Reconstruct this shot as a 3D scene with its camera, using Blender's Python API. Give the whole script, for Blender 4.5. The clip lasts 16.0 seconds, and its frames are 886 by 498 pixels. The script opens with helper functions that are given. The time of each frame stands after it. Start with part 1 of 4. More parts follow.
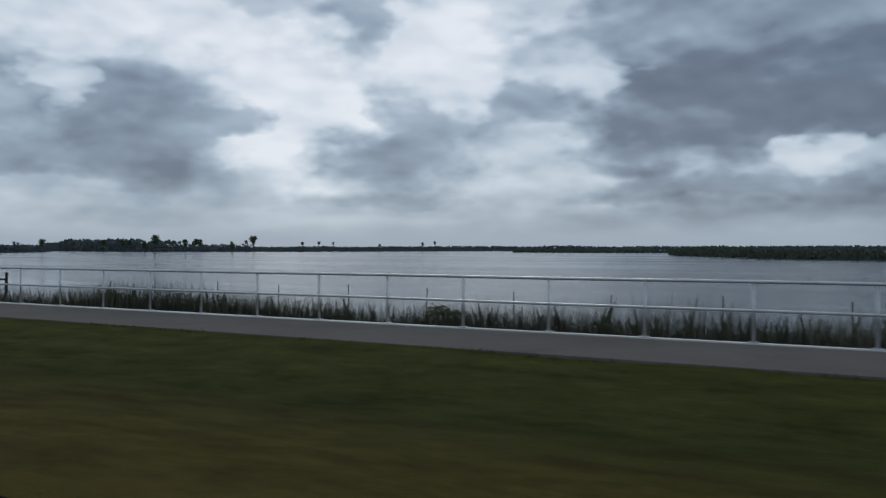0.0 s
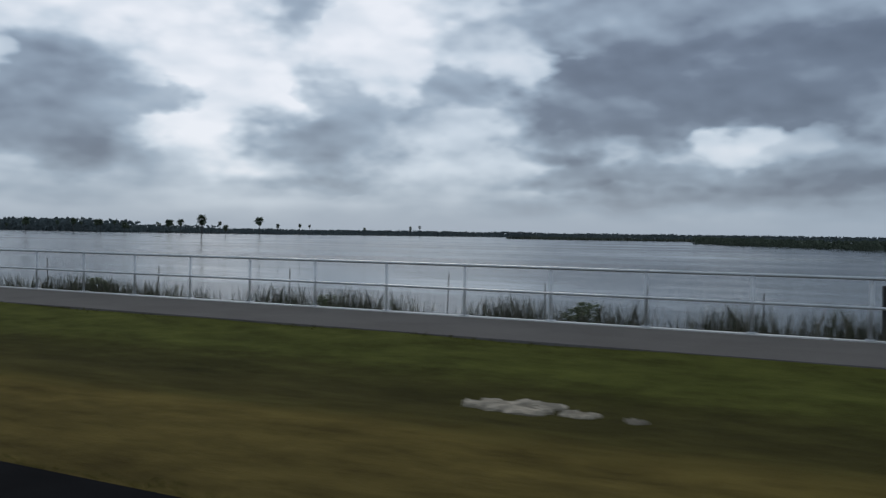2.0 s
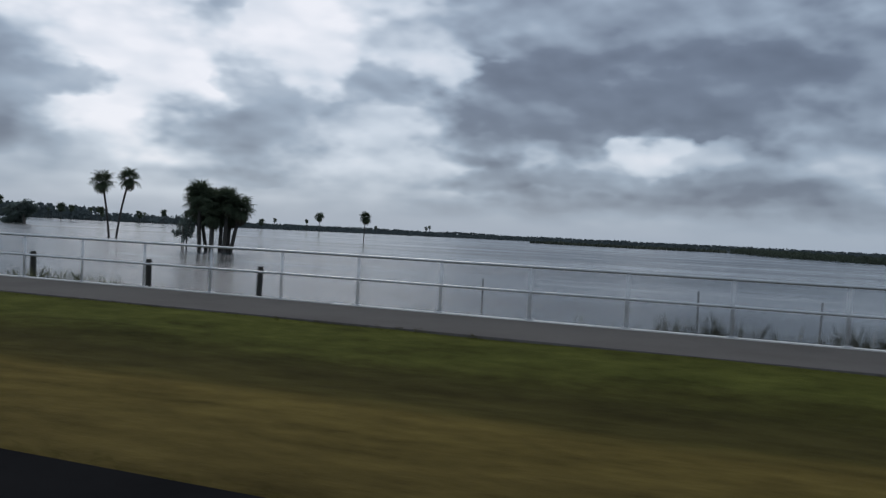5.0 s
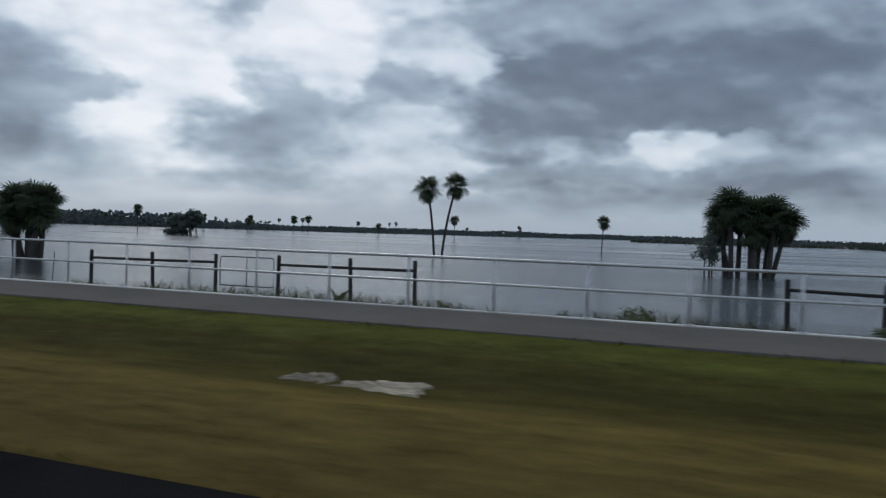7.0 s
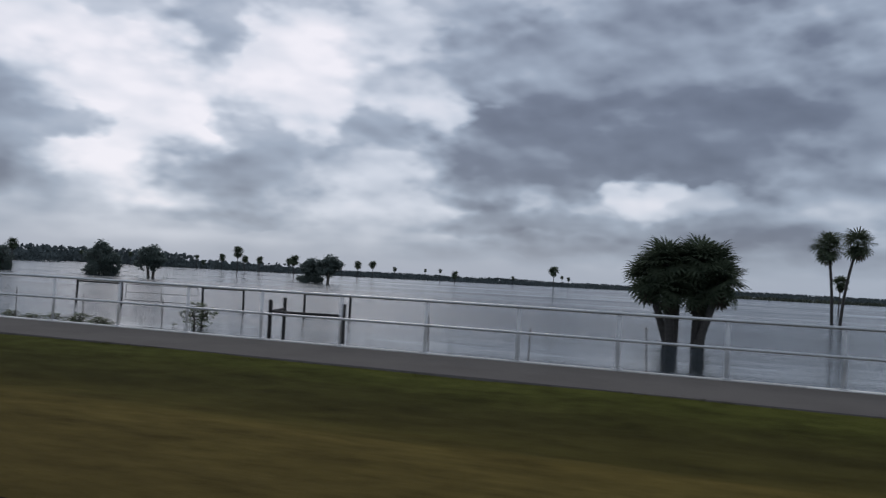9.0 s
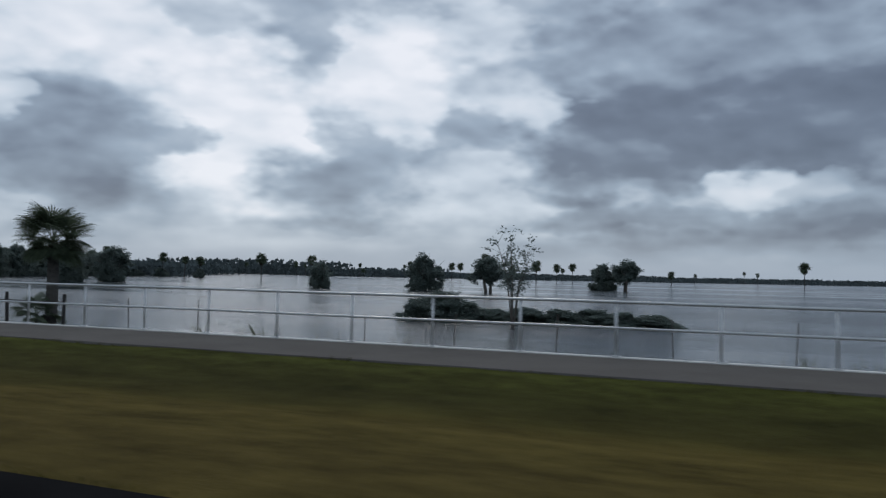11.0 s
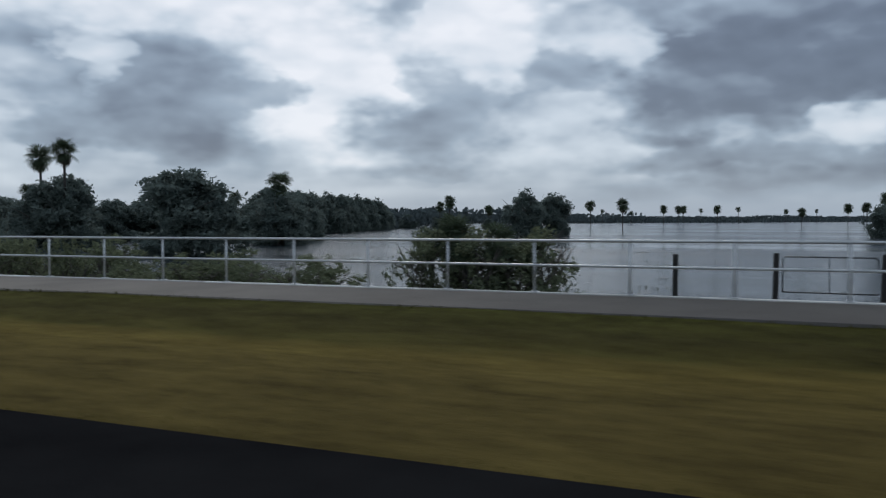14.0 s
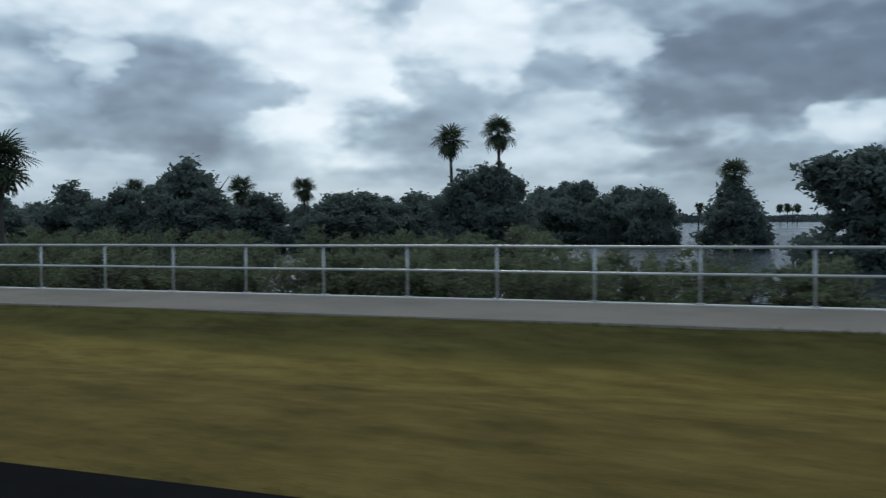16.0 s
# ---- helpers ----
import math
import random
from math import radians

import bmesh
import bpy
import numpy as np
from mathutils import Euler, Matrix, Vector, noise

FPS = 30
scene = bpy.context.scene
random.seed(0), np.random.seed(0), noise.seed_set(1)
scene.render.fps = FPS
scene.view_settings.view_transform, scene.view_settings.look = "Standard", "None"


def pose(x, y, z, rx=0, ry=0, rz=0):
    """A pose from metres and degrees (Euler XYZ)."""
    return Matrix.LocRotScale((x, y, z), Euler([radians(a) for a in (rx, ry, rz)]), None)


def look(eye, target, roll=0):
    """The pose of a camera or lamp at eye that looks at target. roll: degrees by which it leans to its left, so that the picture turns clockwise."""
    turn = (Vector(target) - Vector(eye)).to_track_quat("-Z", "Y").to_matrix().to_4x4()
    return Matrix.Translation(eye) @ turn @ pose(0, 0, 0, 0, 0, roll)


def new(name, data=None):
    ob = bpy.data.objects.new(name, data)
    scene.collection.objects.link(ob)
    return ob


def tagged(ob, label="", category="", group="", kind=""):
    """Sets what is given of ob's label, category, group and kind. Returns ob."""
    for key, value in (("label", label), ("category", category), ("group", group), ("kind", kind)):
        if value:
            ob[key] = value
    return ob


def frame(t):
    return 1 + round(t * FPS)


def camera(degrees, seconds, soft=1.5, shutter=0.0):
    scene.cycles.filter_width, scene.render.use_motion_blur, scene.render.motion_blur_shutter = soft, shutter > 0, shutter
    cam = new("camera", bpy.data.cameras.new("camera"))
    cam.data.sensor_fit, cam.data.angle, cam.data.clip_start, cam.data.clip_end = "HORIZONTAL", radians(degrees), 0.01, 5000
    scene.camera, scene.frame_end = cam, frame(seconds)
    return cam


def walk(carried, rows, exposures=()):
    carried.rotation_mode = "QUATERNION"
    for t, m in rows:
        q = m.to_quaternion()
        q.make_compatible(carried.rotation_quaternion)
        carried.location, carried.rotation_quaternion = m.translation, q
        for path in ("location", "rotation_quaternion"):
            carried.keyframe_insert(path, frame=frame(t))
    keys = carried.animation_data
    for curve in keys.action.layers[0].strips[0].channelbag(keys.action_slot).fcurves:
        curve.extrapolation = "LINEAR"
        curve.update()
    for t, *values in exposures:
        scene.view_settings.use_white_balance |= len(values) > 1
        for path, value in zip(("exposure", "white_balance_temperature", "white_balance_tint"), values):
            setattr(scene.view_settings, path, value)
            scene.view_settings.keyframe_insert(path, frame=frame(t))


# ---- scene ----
# ---------------------------------------------------------------- camera
cam = camera(57.0, 16.0, soft=1.25, shutter=0.08)
PATH = [
    (0.0, pose(8.160, 0.750, 1.635, 89.946, 0.040, 29.783)),
    (0.5, pose(-5.300, 0.600, 1.670, 89.505, -1.652, 26.746)),
    (1.0, pose(-18.960, 0.490, 1.706, 89.508, -1.035, 27.725)),
    (1.5, pose(-32.400, 0.451, 1.742, 89.319, -1.162, 25.958)),
    (1.9, pose(-43.106, 0.455, 1.717, 88.916, -1.121, 25.282)),
    (2.0, pose(-45.816, 0.463, 1.711, 88.894, -0.837, 24.818)),
    (2.5, pose(-59.125, 0.539, 1.681, 89.527, -2.103, 22.541)),
    (3.0, pose(-72.553, 0.684, 1.650, 89.466, -2.543, 20.976)),
    (5.5, pose(-142.305, 2.948, 1.605, 88.624, -2.307, 18.518)),
    (5.6, pose(-145.091, 3.034, 1.603, 88.582, -2.030, 18.400)),
    (6.0, pose(-156.124, 3.370, 1.596, 89.003, -1.620, 17.083)),
    (6.5, pose(-169.926, 3.727, 1.587, 89.825, -2.071, 16.661)),
    (7.0, pose(-183.870, 4.089, 1.578, 88.782, -1.740, 20.681)),
    (7.1, pose(-186.665, 4.161, 1.576, 89.271, -2.244, 19.111)),
    (7.5, pose(-197.808, 4.451, 1.569, 90.368, -2.752, 19.518)),
    (8.0, pose(-211.783, 4.815, 1.561, 90.954, -3.262, 19.030)),
    (8.5, pose(-225.869, 5.183, 1.552, 90.538, -3.963, 19.280)),
    (8.9, pose(-237.141, 5.478, 1.545, 91.848, -2.905, 18.161)),
    (9.0, pose(-239.924, 5.551, 1.543, 92.008, -3.091, 18.701)),
    (11.5, pose(-307.684, 3.839, 1.511, 91.361, -0.630, 27.121)),
    (12.0, pose(-321.864, 2.691, 1.504, 90.620, -0.514, 28.362)),
    (12.4, pose(-333.251, 1.643, 1.500, 89.510, -0.990, 28.184)),
    (12.5, pose(-336.086, 1.359, 1.499, 88.974, -0.620, 28.711)),
    (13.0, pose(-350.282, -0.202, 1.494, 88.544, -0.261, 30.041)),
    (13.5, pose(-364.423, -1.989, 1.489, 88.130, 0.014, 29.713)),
    (14.0, pose(-378.591, -4.013, 1.484, 87.932, 0.222, 32.144)),
    (14.4, pose(-389.951, -5.727, 1.502, 89.111, 0.529, 29.697)),
    (14.5, pose(-392.772, -6.176, 1.507, 88.949, 0.483, 30.348)),
    (15.0, pose(-406.868, -8.561, 1.530, 88.739, 0.539, 30.519)),
    (15.5, pose(-420.931, -11.178, 1.554, 88.399, 0.587, 31.564)),
    (15.9, pose(-432.160, -13.439, 1.572, 88.065, 0.608, 31.377)),
    (16.0, pose(-434.951, -14.025, 1.577, 87.983, 0.466, 31.984)),
]
walk(cam, PATH, [(0, -0.16, 6360, 11), (2, -0.08, 6400, 12), (3, -0.08, 6450, 14), (5.5, -0.05, 6480, 14), (6.5, -0.05, 6400, 11),
                 (8.5, -0.05, 6620, 18), (9.2, -0.05, 6600, 18), (11.5, -0.08, 6400, 12), (12.5, -0.08, 6380, 12), (13.5, -0.08, 6480, 14), (14.5, -0.01, 6330, 9), (16, 0.03, 6220, 6)])

# ---------------------------------------------------------------- world
WATER = -1.77


def math_node(nt, op, a, b=None, c=None):
    n = nt.nodes.new("ShaderNodeMath")
    n.operation = op
    for i, v in enumerate((a, b, c)):
        if v is None:
            continue
        if isinstance(v, (int, float)):
            n.inputs[i].default_value = v
        else:
            nt.links.new(v, n.inputs[i])
    return n.outputs[0]


def vec_node(nt, op, a, b=None):
    n = nt.nodes.new("ShaderNodeVectorMath")
    n.operation = op
    for i, v in enumerate((a, b)):
        if v is None:
            continue
        if isinstance(v, tuple):
            n.inputs[i].default_value = v
        else:
            nt.links.new(v, n.inputs[i])
    return n.outputs["Value"] if op == "DOT_PRODUCT" else n.outputs[0]


def noise_node(nt, vec, scale, detail=5.0, rough=0.55, lac=2.0):
    n = nt.nodes.new("ShaderNodeTexNoise")
    n.inputs["Scale"].default_value = scale
    n.inputs["Detail"].default_value = detail
    n.inputs["Roughness"].default_value = rough
    n.inputs["Lacunarity"].default_value = lac
    if vec is not None:
        nt.links.new(vec, n.inputs["Vector"])
    return n


def ramp_node(nt, fac, stops):
    n = nt.nodes.new("ShaderNodeValToRGB")
    el = n.color_ramp.elements
    while len(el) < len(stops):
        el.new(0.5)
    for e, (p, c) in zip(el, stops):
        e.position, e.color = p, (*c, 1)
    nt.links.new(fac, n.inputs[0])
    return n.outputs[0]


def build_world():
    w = bpy.data.worlds.new("overcast_sky")
    scene.world = w
    w.use_nodes = True
    nt = w.node_tree
    nt.nodes.clear()
    co = nt.nodes.new("ShaderNodeTexCoord").outputs["Generated"]
    sep = nt.nodes.new("ShaderNodeSeparateXYZ")
    nt.links.new(co, sep.inputs[0])
    x, y, z = sep.outputs
    az = math_node(nt, "MULTIPLY", math_node(nt, "ARCTAN2", math_node(nt, "MULTIPLY", x, -1.0), y), 57.2958)
    el = math_node(nt, "MULTIPLY", math_node(nt, "ARCSINE", z), 57.2958)
    # the deck's own grain: broad billows, warped by finer ones, flattened towards the horizon
    p = vec_node(nt, "MULTIPLY", co, (1.0, 1.0, 1.9))
    w1 = nt.nodes.new("ShaderNodeSeparateColor")
    nt.links.new(noise_node(nt, p, 8.0, 2.0, 0.5).outputs["Color"], w1.inputs[0])
    w2 = nt.nodes.new("ShaderNodeSeparateColor")
    nt.links.new(noise_node(nt, p, 20.0, 2.0, 0.5).outputs["Color"], w2.inputs[0])
    azw = math_node(nt, "MULTIPLY_ADD", math_node(nt, "SUBTRACT", w1.outputs[0], 0.5), 8.0, az)
    azw = math_node(nt, "MULTIPLY_ADD", math_node(nt, "SUBTRACT", w2.outputs[0], 0.5), 6.0, azw)
    elw = math_node(nt, "MULTIPLY_ADD", math_node(nt, "SUBTRACT", w1.outputs[1], 0.5), 3.2, el)
    elw = math_node(nt, "MULTIPLY_ADD", math_node(nt, "SUBTRACT", w2.outputs[1], 0.5), 2.8, elw)
    w3 = nt.nodes.new("ShaderNodeSeparateColor")
    nt.links.new(noise_node(nt, p, 46.0, 3.0, 0.5).outputs["Color"], w3.inputs[0])
    azw = math_node(nt, "MULTIPLY_ADD", math_node(nt, "SUBTRACT", w3.outputs[0], 0.5), 1.0, azw)
    elw = math_node(nt, "MULTIPLY_ADD", math_node(nt, "SUBTRACT", w3.outputs[1], 0.5), 0.6, elw)
    pos = nt.nodes.new("ShaderNodeCombineXYZ")
    nt.links.new(azw, pos.inputs[0])
    nt.links.new(elw, pos.inputs[1])
    # the deck, from the far clouds to the near ones: heading, height, half-widths, brightness
    bright = ((51.4, 15.6, 13.1, 4.0, 0.95), (40.4, 9.2, 6.0, 5.6, 1.00), (30.1, 13.8, 5.7, 4.7, 0.95), (20.4, 11.5, 4.3, 2.4, 0.75), (23.4, 6.9, 5.7, 2.7, 0.77), (49.7, 3.6, 8.5, 2.1, 0.59), (30.3, 2.5, 11.3, 1.7, 0.61), (7.7, 2.3, 10.5, 1.5, 0.45), (23.6, 17.4, 3.2, 2.7, 0.80))
    shaded = ((53.0, 9.2, 7.7, 3.0, 0.40), (49.7, 6.6, 4.1, 3.3, 0.34), (45.0, 8.5, 3.4, 1.2, 0.43), (56.0, 6.0, 5.3, 1.3, 0.39), (32.8, 5.8, 6.0, 2.3, 0.39), (32.1, 9.3, 3.0, 2.4, 0.45), (34.6, 16.8, 2.3, 3.6, 0.49), (24.4, 10.2, 3.2, 1.5, 0.47), (42.4, 16.7, 2.4, 1.5, 0.61))
    heavy = ((7.5, 14.6, 12.3, 5.6, 0.32), (-6.6, 11.1, 11.7, 4.7, 0.30), (13.0, 8.9, 8.0, 3.7, 0.22), (2.3, 9.9, 8.4, 3.8, 0.17), (13.2, 16.6, 4.1, 1.9, 0.37), (12.2, 4.1, 6.4, 1.1, 0.33), (1.3, 3.7, 6.1, 1.0, 0.33), (6.3, 2.6, 9.6, 0.6, 0.38), (-10.2, 6.2, 5.3, 1.2, 0.43), (-9.8, 3.3, 5.8, 1.2, 0.39), (32.3, 3.2, 3.9, 0.5, 0.52))
    gaps = ((5.3, 5.8, 2.9, 1.3, 0.77), (1.1, 5.9, 2.2, 1.1, 0.61), (29.9, 11.7, 3.6, 2.5, 0.89), (20.1, 11.5, 3.2, 1.4, 0.75), (55.4, 10.6, 1.7, 1.5, 0.72), (-13.4, 16.1, 4.1, 2.4, 0.66))
    # unseen cloud masses, above and to the right, added to darken the water's reflection
    unseen_dark = ((4.0, 25.0, 16.0, 5.5, 0.25), (-22.0, 12.0, 9.0, 6.0, 0.28), (-12.0, 23.0, 14.0, 6.5, 0.24))
    big = noise_node(nt, vec_node(nt, "ADD", p, (3.1, 0.7, 1.9)), 5.5, 2.0, 0.4).outputs["Fac"]
    v = math_node(nt, "MULTIPLY_ADD", math_node(nt, "SUBTRACT", big, 0.5), 0.7, 0.58)
    # rounded heads along every edge
    puff = None
    for scale, weight in ((14.0, 1.05), (34.0, 0.50), (80.0, 0.18)):
        vor = nt.nodes.new("ShaderNodeTexVoronoi")
        vor.feature = "SMOOTH_F1"
        vor.inputs["Scale"].default_value = scale
        vor.inputs["Smoothness"].default_value = 0.5
        nt.links.new(p, vor.inputs["Vector"])
        d = math_node(nt, "SUBTRACT", vor.outputs["Distance"], 0.42)
        puff = math_node(nt, "MULTIPLY", d, weight) if puff is None else math_node(nt, "MULTIPLY_ADD", d, weight, puff)
    for a, e, sa, se, tone in bright + shaded + heavy + gaps + unseen_dark:
        crisp = 0.22 if tone > 0.6 else 0.12
        d = vec_node(nt, "MULTIPLY", vec_node(nt, "SUBTRACT", pos.outputs[0], (a, e, 0)), (1 / sa, 1 / se, 0))
        edge = nt.nodes.new("ShaderNodeMapRange")
        edge.interpolation_type = "SMOOTHSTEP"
        nt.links.new(math_node(nt, "ADD", vec_node(nt, "DOT_PRODUCT", d, d), puff), edge.inputs[0])
        edge.inputs[1].default_value, edge.inputs[2].default_value = crisp, 1.97 - crisp
        edge.inputs[3].default_value, edge.inputs[4].default_value = 0.88, 0.0
        v = math_node(nt, "MULTIPLY_ADD", math_node(nt, "SUBTRACT", tone, v), edge.outputs[0], v)
    # billows: lit crowns and shaded undersides
    for scale, lift, weight in ((9.0, 0.036, 0.46), (20.0, 0.016, 0.28), (44.0, 0.008, 0.05)):
        n0 = noise_node(nt, p, scale, 1.5, 0.4).outputs["Fac"]
        n1 = noise_node(nt, vec_node(nt, "ADD", p, (0.006, -0.006, lift)), scale, 1.5, 0.4).outputs["Fac"]
        v = math_node(nt, "MULTIPLY_ADD", math_node(nt, "SUBTRACT", n0, n1), weight, v)
    # torn shreds and mottling at every size
    frac = noise_node(nt, vec_node(nt, "ADD", p, (1.7, 4.2, 0.4)), 7.0, 2.0, 0.40).outputs["Fac"]
    v = math_node(nt, "MULTIPLY_ADD", math_node(nt, "SUBTRACT", frac, 0.5), 0.30, v)
    # the deck thins into even pale air at the horizon
    low = nt.nodes.new("ShaderNodeMapRange")
    low.interpolation_type = "SMOOTHSTEP"
    nt.links.new(el, low.inputs[0])
    low.inputs[1].default_value, low.inputs[2].default_value = 0.0, 3.5
    low.inputs[3].default_value, low.inputs[4].default_value = 0.0, 1.0
    v = math_node(nt, "ADD", math_node(nt, "MULTIPLY", math_node(nt, "SUBTRACT", v, 0.52), low.outputs[0]), 0.52)
    # long flat bars of cloud low down
    flat = nt.nodes.new("ShaderNodeCombineXYZ")
    nt.links.new(math_node(nt, "MULTIPLY", az, 0.07), flat.inputs[0])
    nt.links.new(math_node(nt, "MULTIPLY", math_node(nt, "MULTIPLY_ADD", w1.outputs[1], 1.4, el), 0.75), flat.inputs[1])
    bars = noise_node(nt, flat.outputs[0], 0.8, 2.0, 0.4).outputs["Fac"]
    band = nt.nodes.new("ShaderNodeMapRange")
    band.interpolation_type = "SMOOTHSTEP"
    nt.links.new(math_node(nt, "ABSOLUTE", math_node(nt, "SUBTRACT", el, 3.6)), band.inputs[0])
    band.inputs[1].default_value, band.inputs[2].default_value = 0.8, 3.4
    band.inputs[3].default_value, band.inputs[4].default_value = 0.42, 0.0
    v = math_node(nt, "MULTIPLY_ADD", math_node(nt, "SUBTRACT", bars, 0.5), band.outputs[0], v)
    clouds = ramp_node(nt, v, [(0.0, (0.094, 0.123, 0.172)), (0.25, (0.148, 0.191, 0.258)), (0.5, (0.315, 0.402, 0.495)),
                               (0.75, (0.585, 0.675, 0.755)), (1.0, (0.86, 0.90, 0.945))])
    sky = nt.nodes.new("ShaderNodeTexSky")
    sky.sky_type, sky.sun_disc = "NISHITA", False
    sky.sun_elevation, sky.sun_rotation = radians(42), radians(-34)
    skyc = vec_node(nt, "MULTIPLY", sky.outputs[0], (0.10, 0.10, 0.10))
    mix = nt.nodes.new("ShaderNodeMix")
    mix.data_type = "RGBA"
    mix.inputs[0].default_value = 0.93
    nt.links.new(skyc, mix.inputs[6])
    nt.links.new(clouds, mix.inputs[7])
    bg = nt.nodes.new("ShaderNodeBackground")
    nt.links.new(mix.outputs[2], bg.inputs[0])
    bg.inputs[1].default_value = 1.0
    out = nt.nodes.new("ShaderNodeOutputWorld")
    nt.links.new(bg.outputs[0], out.inputs[0])


build_world()
sun = new("sun", bpy.data.lights.new("sun", "SUN"))
sun.data.energy, sun.data.angle, sun.data.color = 0.7, radians(25), (1.0, 0.96, 0.90)
sun.matrix_world = look((0, 0, 200), (120, -178, 0))

# ---------------------------------------------------------------- materials


def material(name, dark, light, scale=3.0, rough=0.8, bump=0.3, fine=40.0, metallic=0.0, jitter=0.25, island=False, spec=0.5,
             stretch=(1, 1, 1), blotch=0.5, thin=0.0):
    """Two tones in patches and in grain, uneven gloss, fine relief; varied from object to object."""
    m = bpy.data.materials.new(name)
    m.use_nodes = True
    nt = m.node_tree
    b = nt.nodes["Principled BSDF"]
    geo = nt.nodes.new("ShaderNodeNewGeometry")
    vec = vec_node(nt, "MULTIPLY", geo.outputs["Position"], stretch)
    n1 = noise_node(nt, vec, scale, 5.0, 0.6).outputs["Fac"]
    n2 = noise_node(nt, vec, fine, 3.0, 0.6).outputs["Fac"]
    f = math_node(nt, "ADD", math_node(nt, "MULTIPLY", n1, blotch + 0.5), math_node(nt, "MULTIPLY", n2, 1 - blotch))
    f = math_node(nt, "MULTIPLY_ADD", math_node(nt, "SUBTRACT", f, 0.5), 1.8, 0.25)
    col = ramp_node(nt, f, [(0.1, dark), (0.9, light)])
    rnd = geo.outputs["Random Per Island"] if island else nt.nodes.new("ShaderNodeObjectInfo").outputs["Random"]
    hsv = nt.nodes.new("ShaderNodeHueSaturation")
    nt.links.new(col, hsv.inputs["Color"])
    nt.links.new(math_node(nt, "MULTIPLY_ADD", rnd, jitter * 2, 1 - jitter), hsv.inputs["Value"])
    nt.links.new(hsv.outputs[0], b.inputs["Base Color"])
    nt.links.new(math_node(nt, "MULTIPLY_ADD", n1, 0.25, rough - 0.12), b.inputs["Roughness"])
    b.inputs["Metallic"].default_value = metallic
    b.inputs["Specular IOR Level"].default_value = spec
    if thin:
        tr = nt.nodes.new("ShaderNodeBsdfTranslucent")
        nt.links.new(hsv.outputs[0], tr.inputs[0])
        mx = nt.nodes.new("ShaderNodeMixShader")
        mx.inputs[0].default_value = thin
        nt.links.new(b.outputs[0], mx.inputs[1])
        nt.links.new(tr.outputs[0], mx.inputs[2])
        nt.links.new(mx.outputs[0], nt.nodes["Material Output"].inputs[0])
    if bump:
        bn = nt.nodes.new("ShaderNodeBump")
        bn.inputs["Strength"].default_value = bump
        bn.inputs["Distance"].default_value = 0.02
        nt.links.new(n2, bn.inputs["Height"])
        nt.links.new(bn.outputs[0], b.inputs["Normal"])
    return m


def water_material():
    m = bpy.data.materials.new("flood_water")
    m.use_nodes = True
    nt = m.node_tree
    b = nt.nodes["Principled BSDF"]
    geo = nt.nodes.new("ShaderNodeNewGeometry")
    pos = geo.outputs["Position"]
    patch = noise_node(nt, vec_node(nt, "MULTIPLY", pos, (0.009, 0.042, 1)), 1.0, 4.0, 0.6).outputs["Fac"]
    lane = nt.nodes.new("ShaderNodeMapRange")
    nt.links.new(patch, lane.inputs[0])
    lane.inputs[1].default_value, lane.inputs[2].default_value = 0.34, 0.64
    # the creek among the trees lies sheltered and smooth
    sepw = nt.nodes.new("ShaderNodeSeparateXYZ")
    nt.links.new(pos, sepw.inputs[0])
    shel = nt.nodes.new("ShaderNodeMapRange")
    nt.links.new(sepw.outputs[0], shel.inputs[0])
    shel.inputs[1].default_value, shel.inputs[2].default_value = -445.0, -405.0
    shel.inputs[3].default_value, shel.inputs[4].default_value = 0.8, 1.0
    wind = math_node(nt, "MULTIPLY", lane.outputs[0], shel.outputs[0])
    col = ramp_node(nt, patch, [(0.3, (0.022, 0.032, 0.040)), (0.7, (0.036, 0.047, 0.054))])
    nt.links.new(col, b.inputs["Base Color"])
    b.inputs["IOR"].default_value = 1.33
    nt.links.new(math_node(nt, "MULTIPLY_ADD", wind, 0.15, 0.05), b.inputs["Roughness"])
    w1 = noise_node(nt, vec_node(nt, "MULTIPLY", pos, (0.34, 1.15, 1)), 1.0, 3.0, 0.5).outputs["Fac"]
    w2 = noise_node(nt, vec_node(nt, "MULTIPLY", pos, (2.6, 4.4, 1)), 1.0, 3.0, 0.55).outputs["Fac"]
    h = math_node(nt, "MULTIPLY", math_node(nt, "MULTIPLY_ADD", w1, 0.62, math_node(nt, "MULTIPLY", w2, 0.60)), math_node(nt, "MULTIPLY_ADD", wind, 1.5, 0.12))
    bn = nt.nodes.new("ShaderNodeBump")
    bn.inputs["Strength"].default_value = 1.0
    bn.inputs["Distance"].default_value = 0.17
    nt.links.new(h, bn.inputs["Height"])
    nt.links.new(bn.outputs[0], b.inputs["Normal"])
    return m


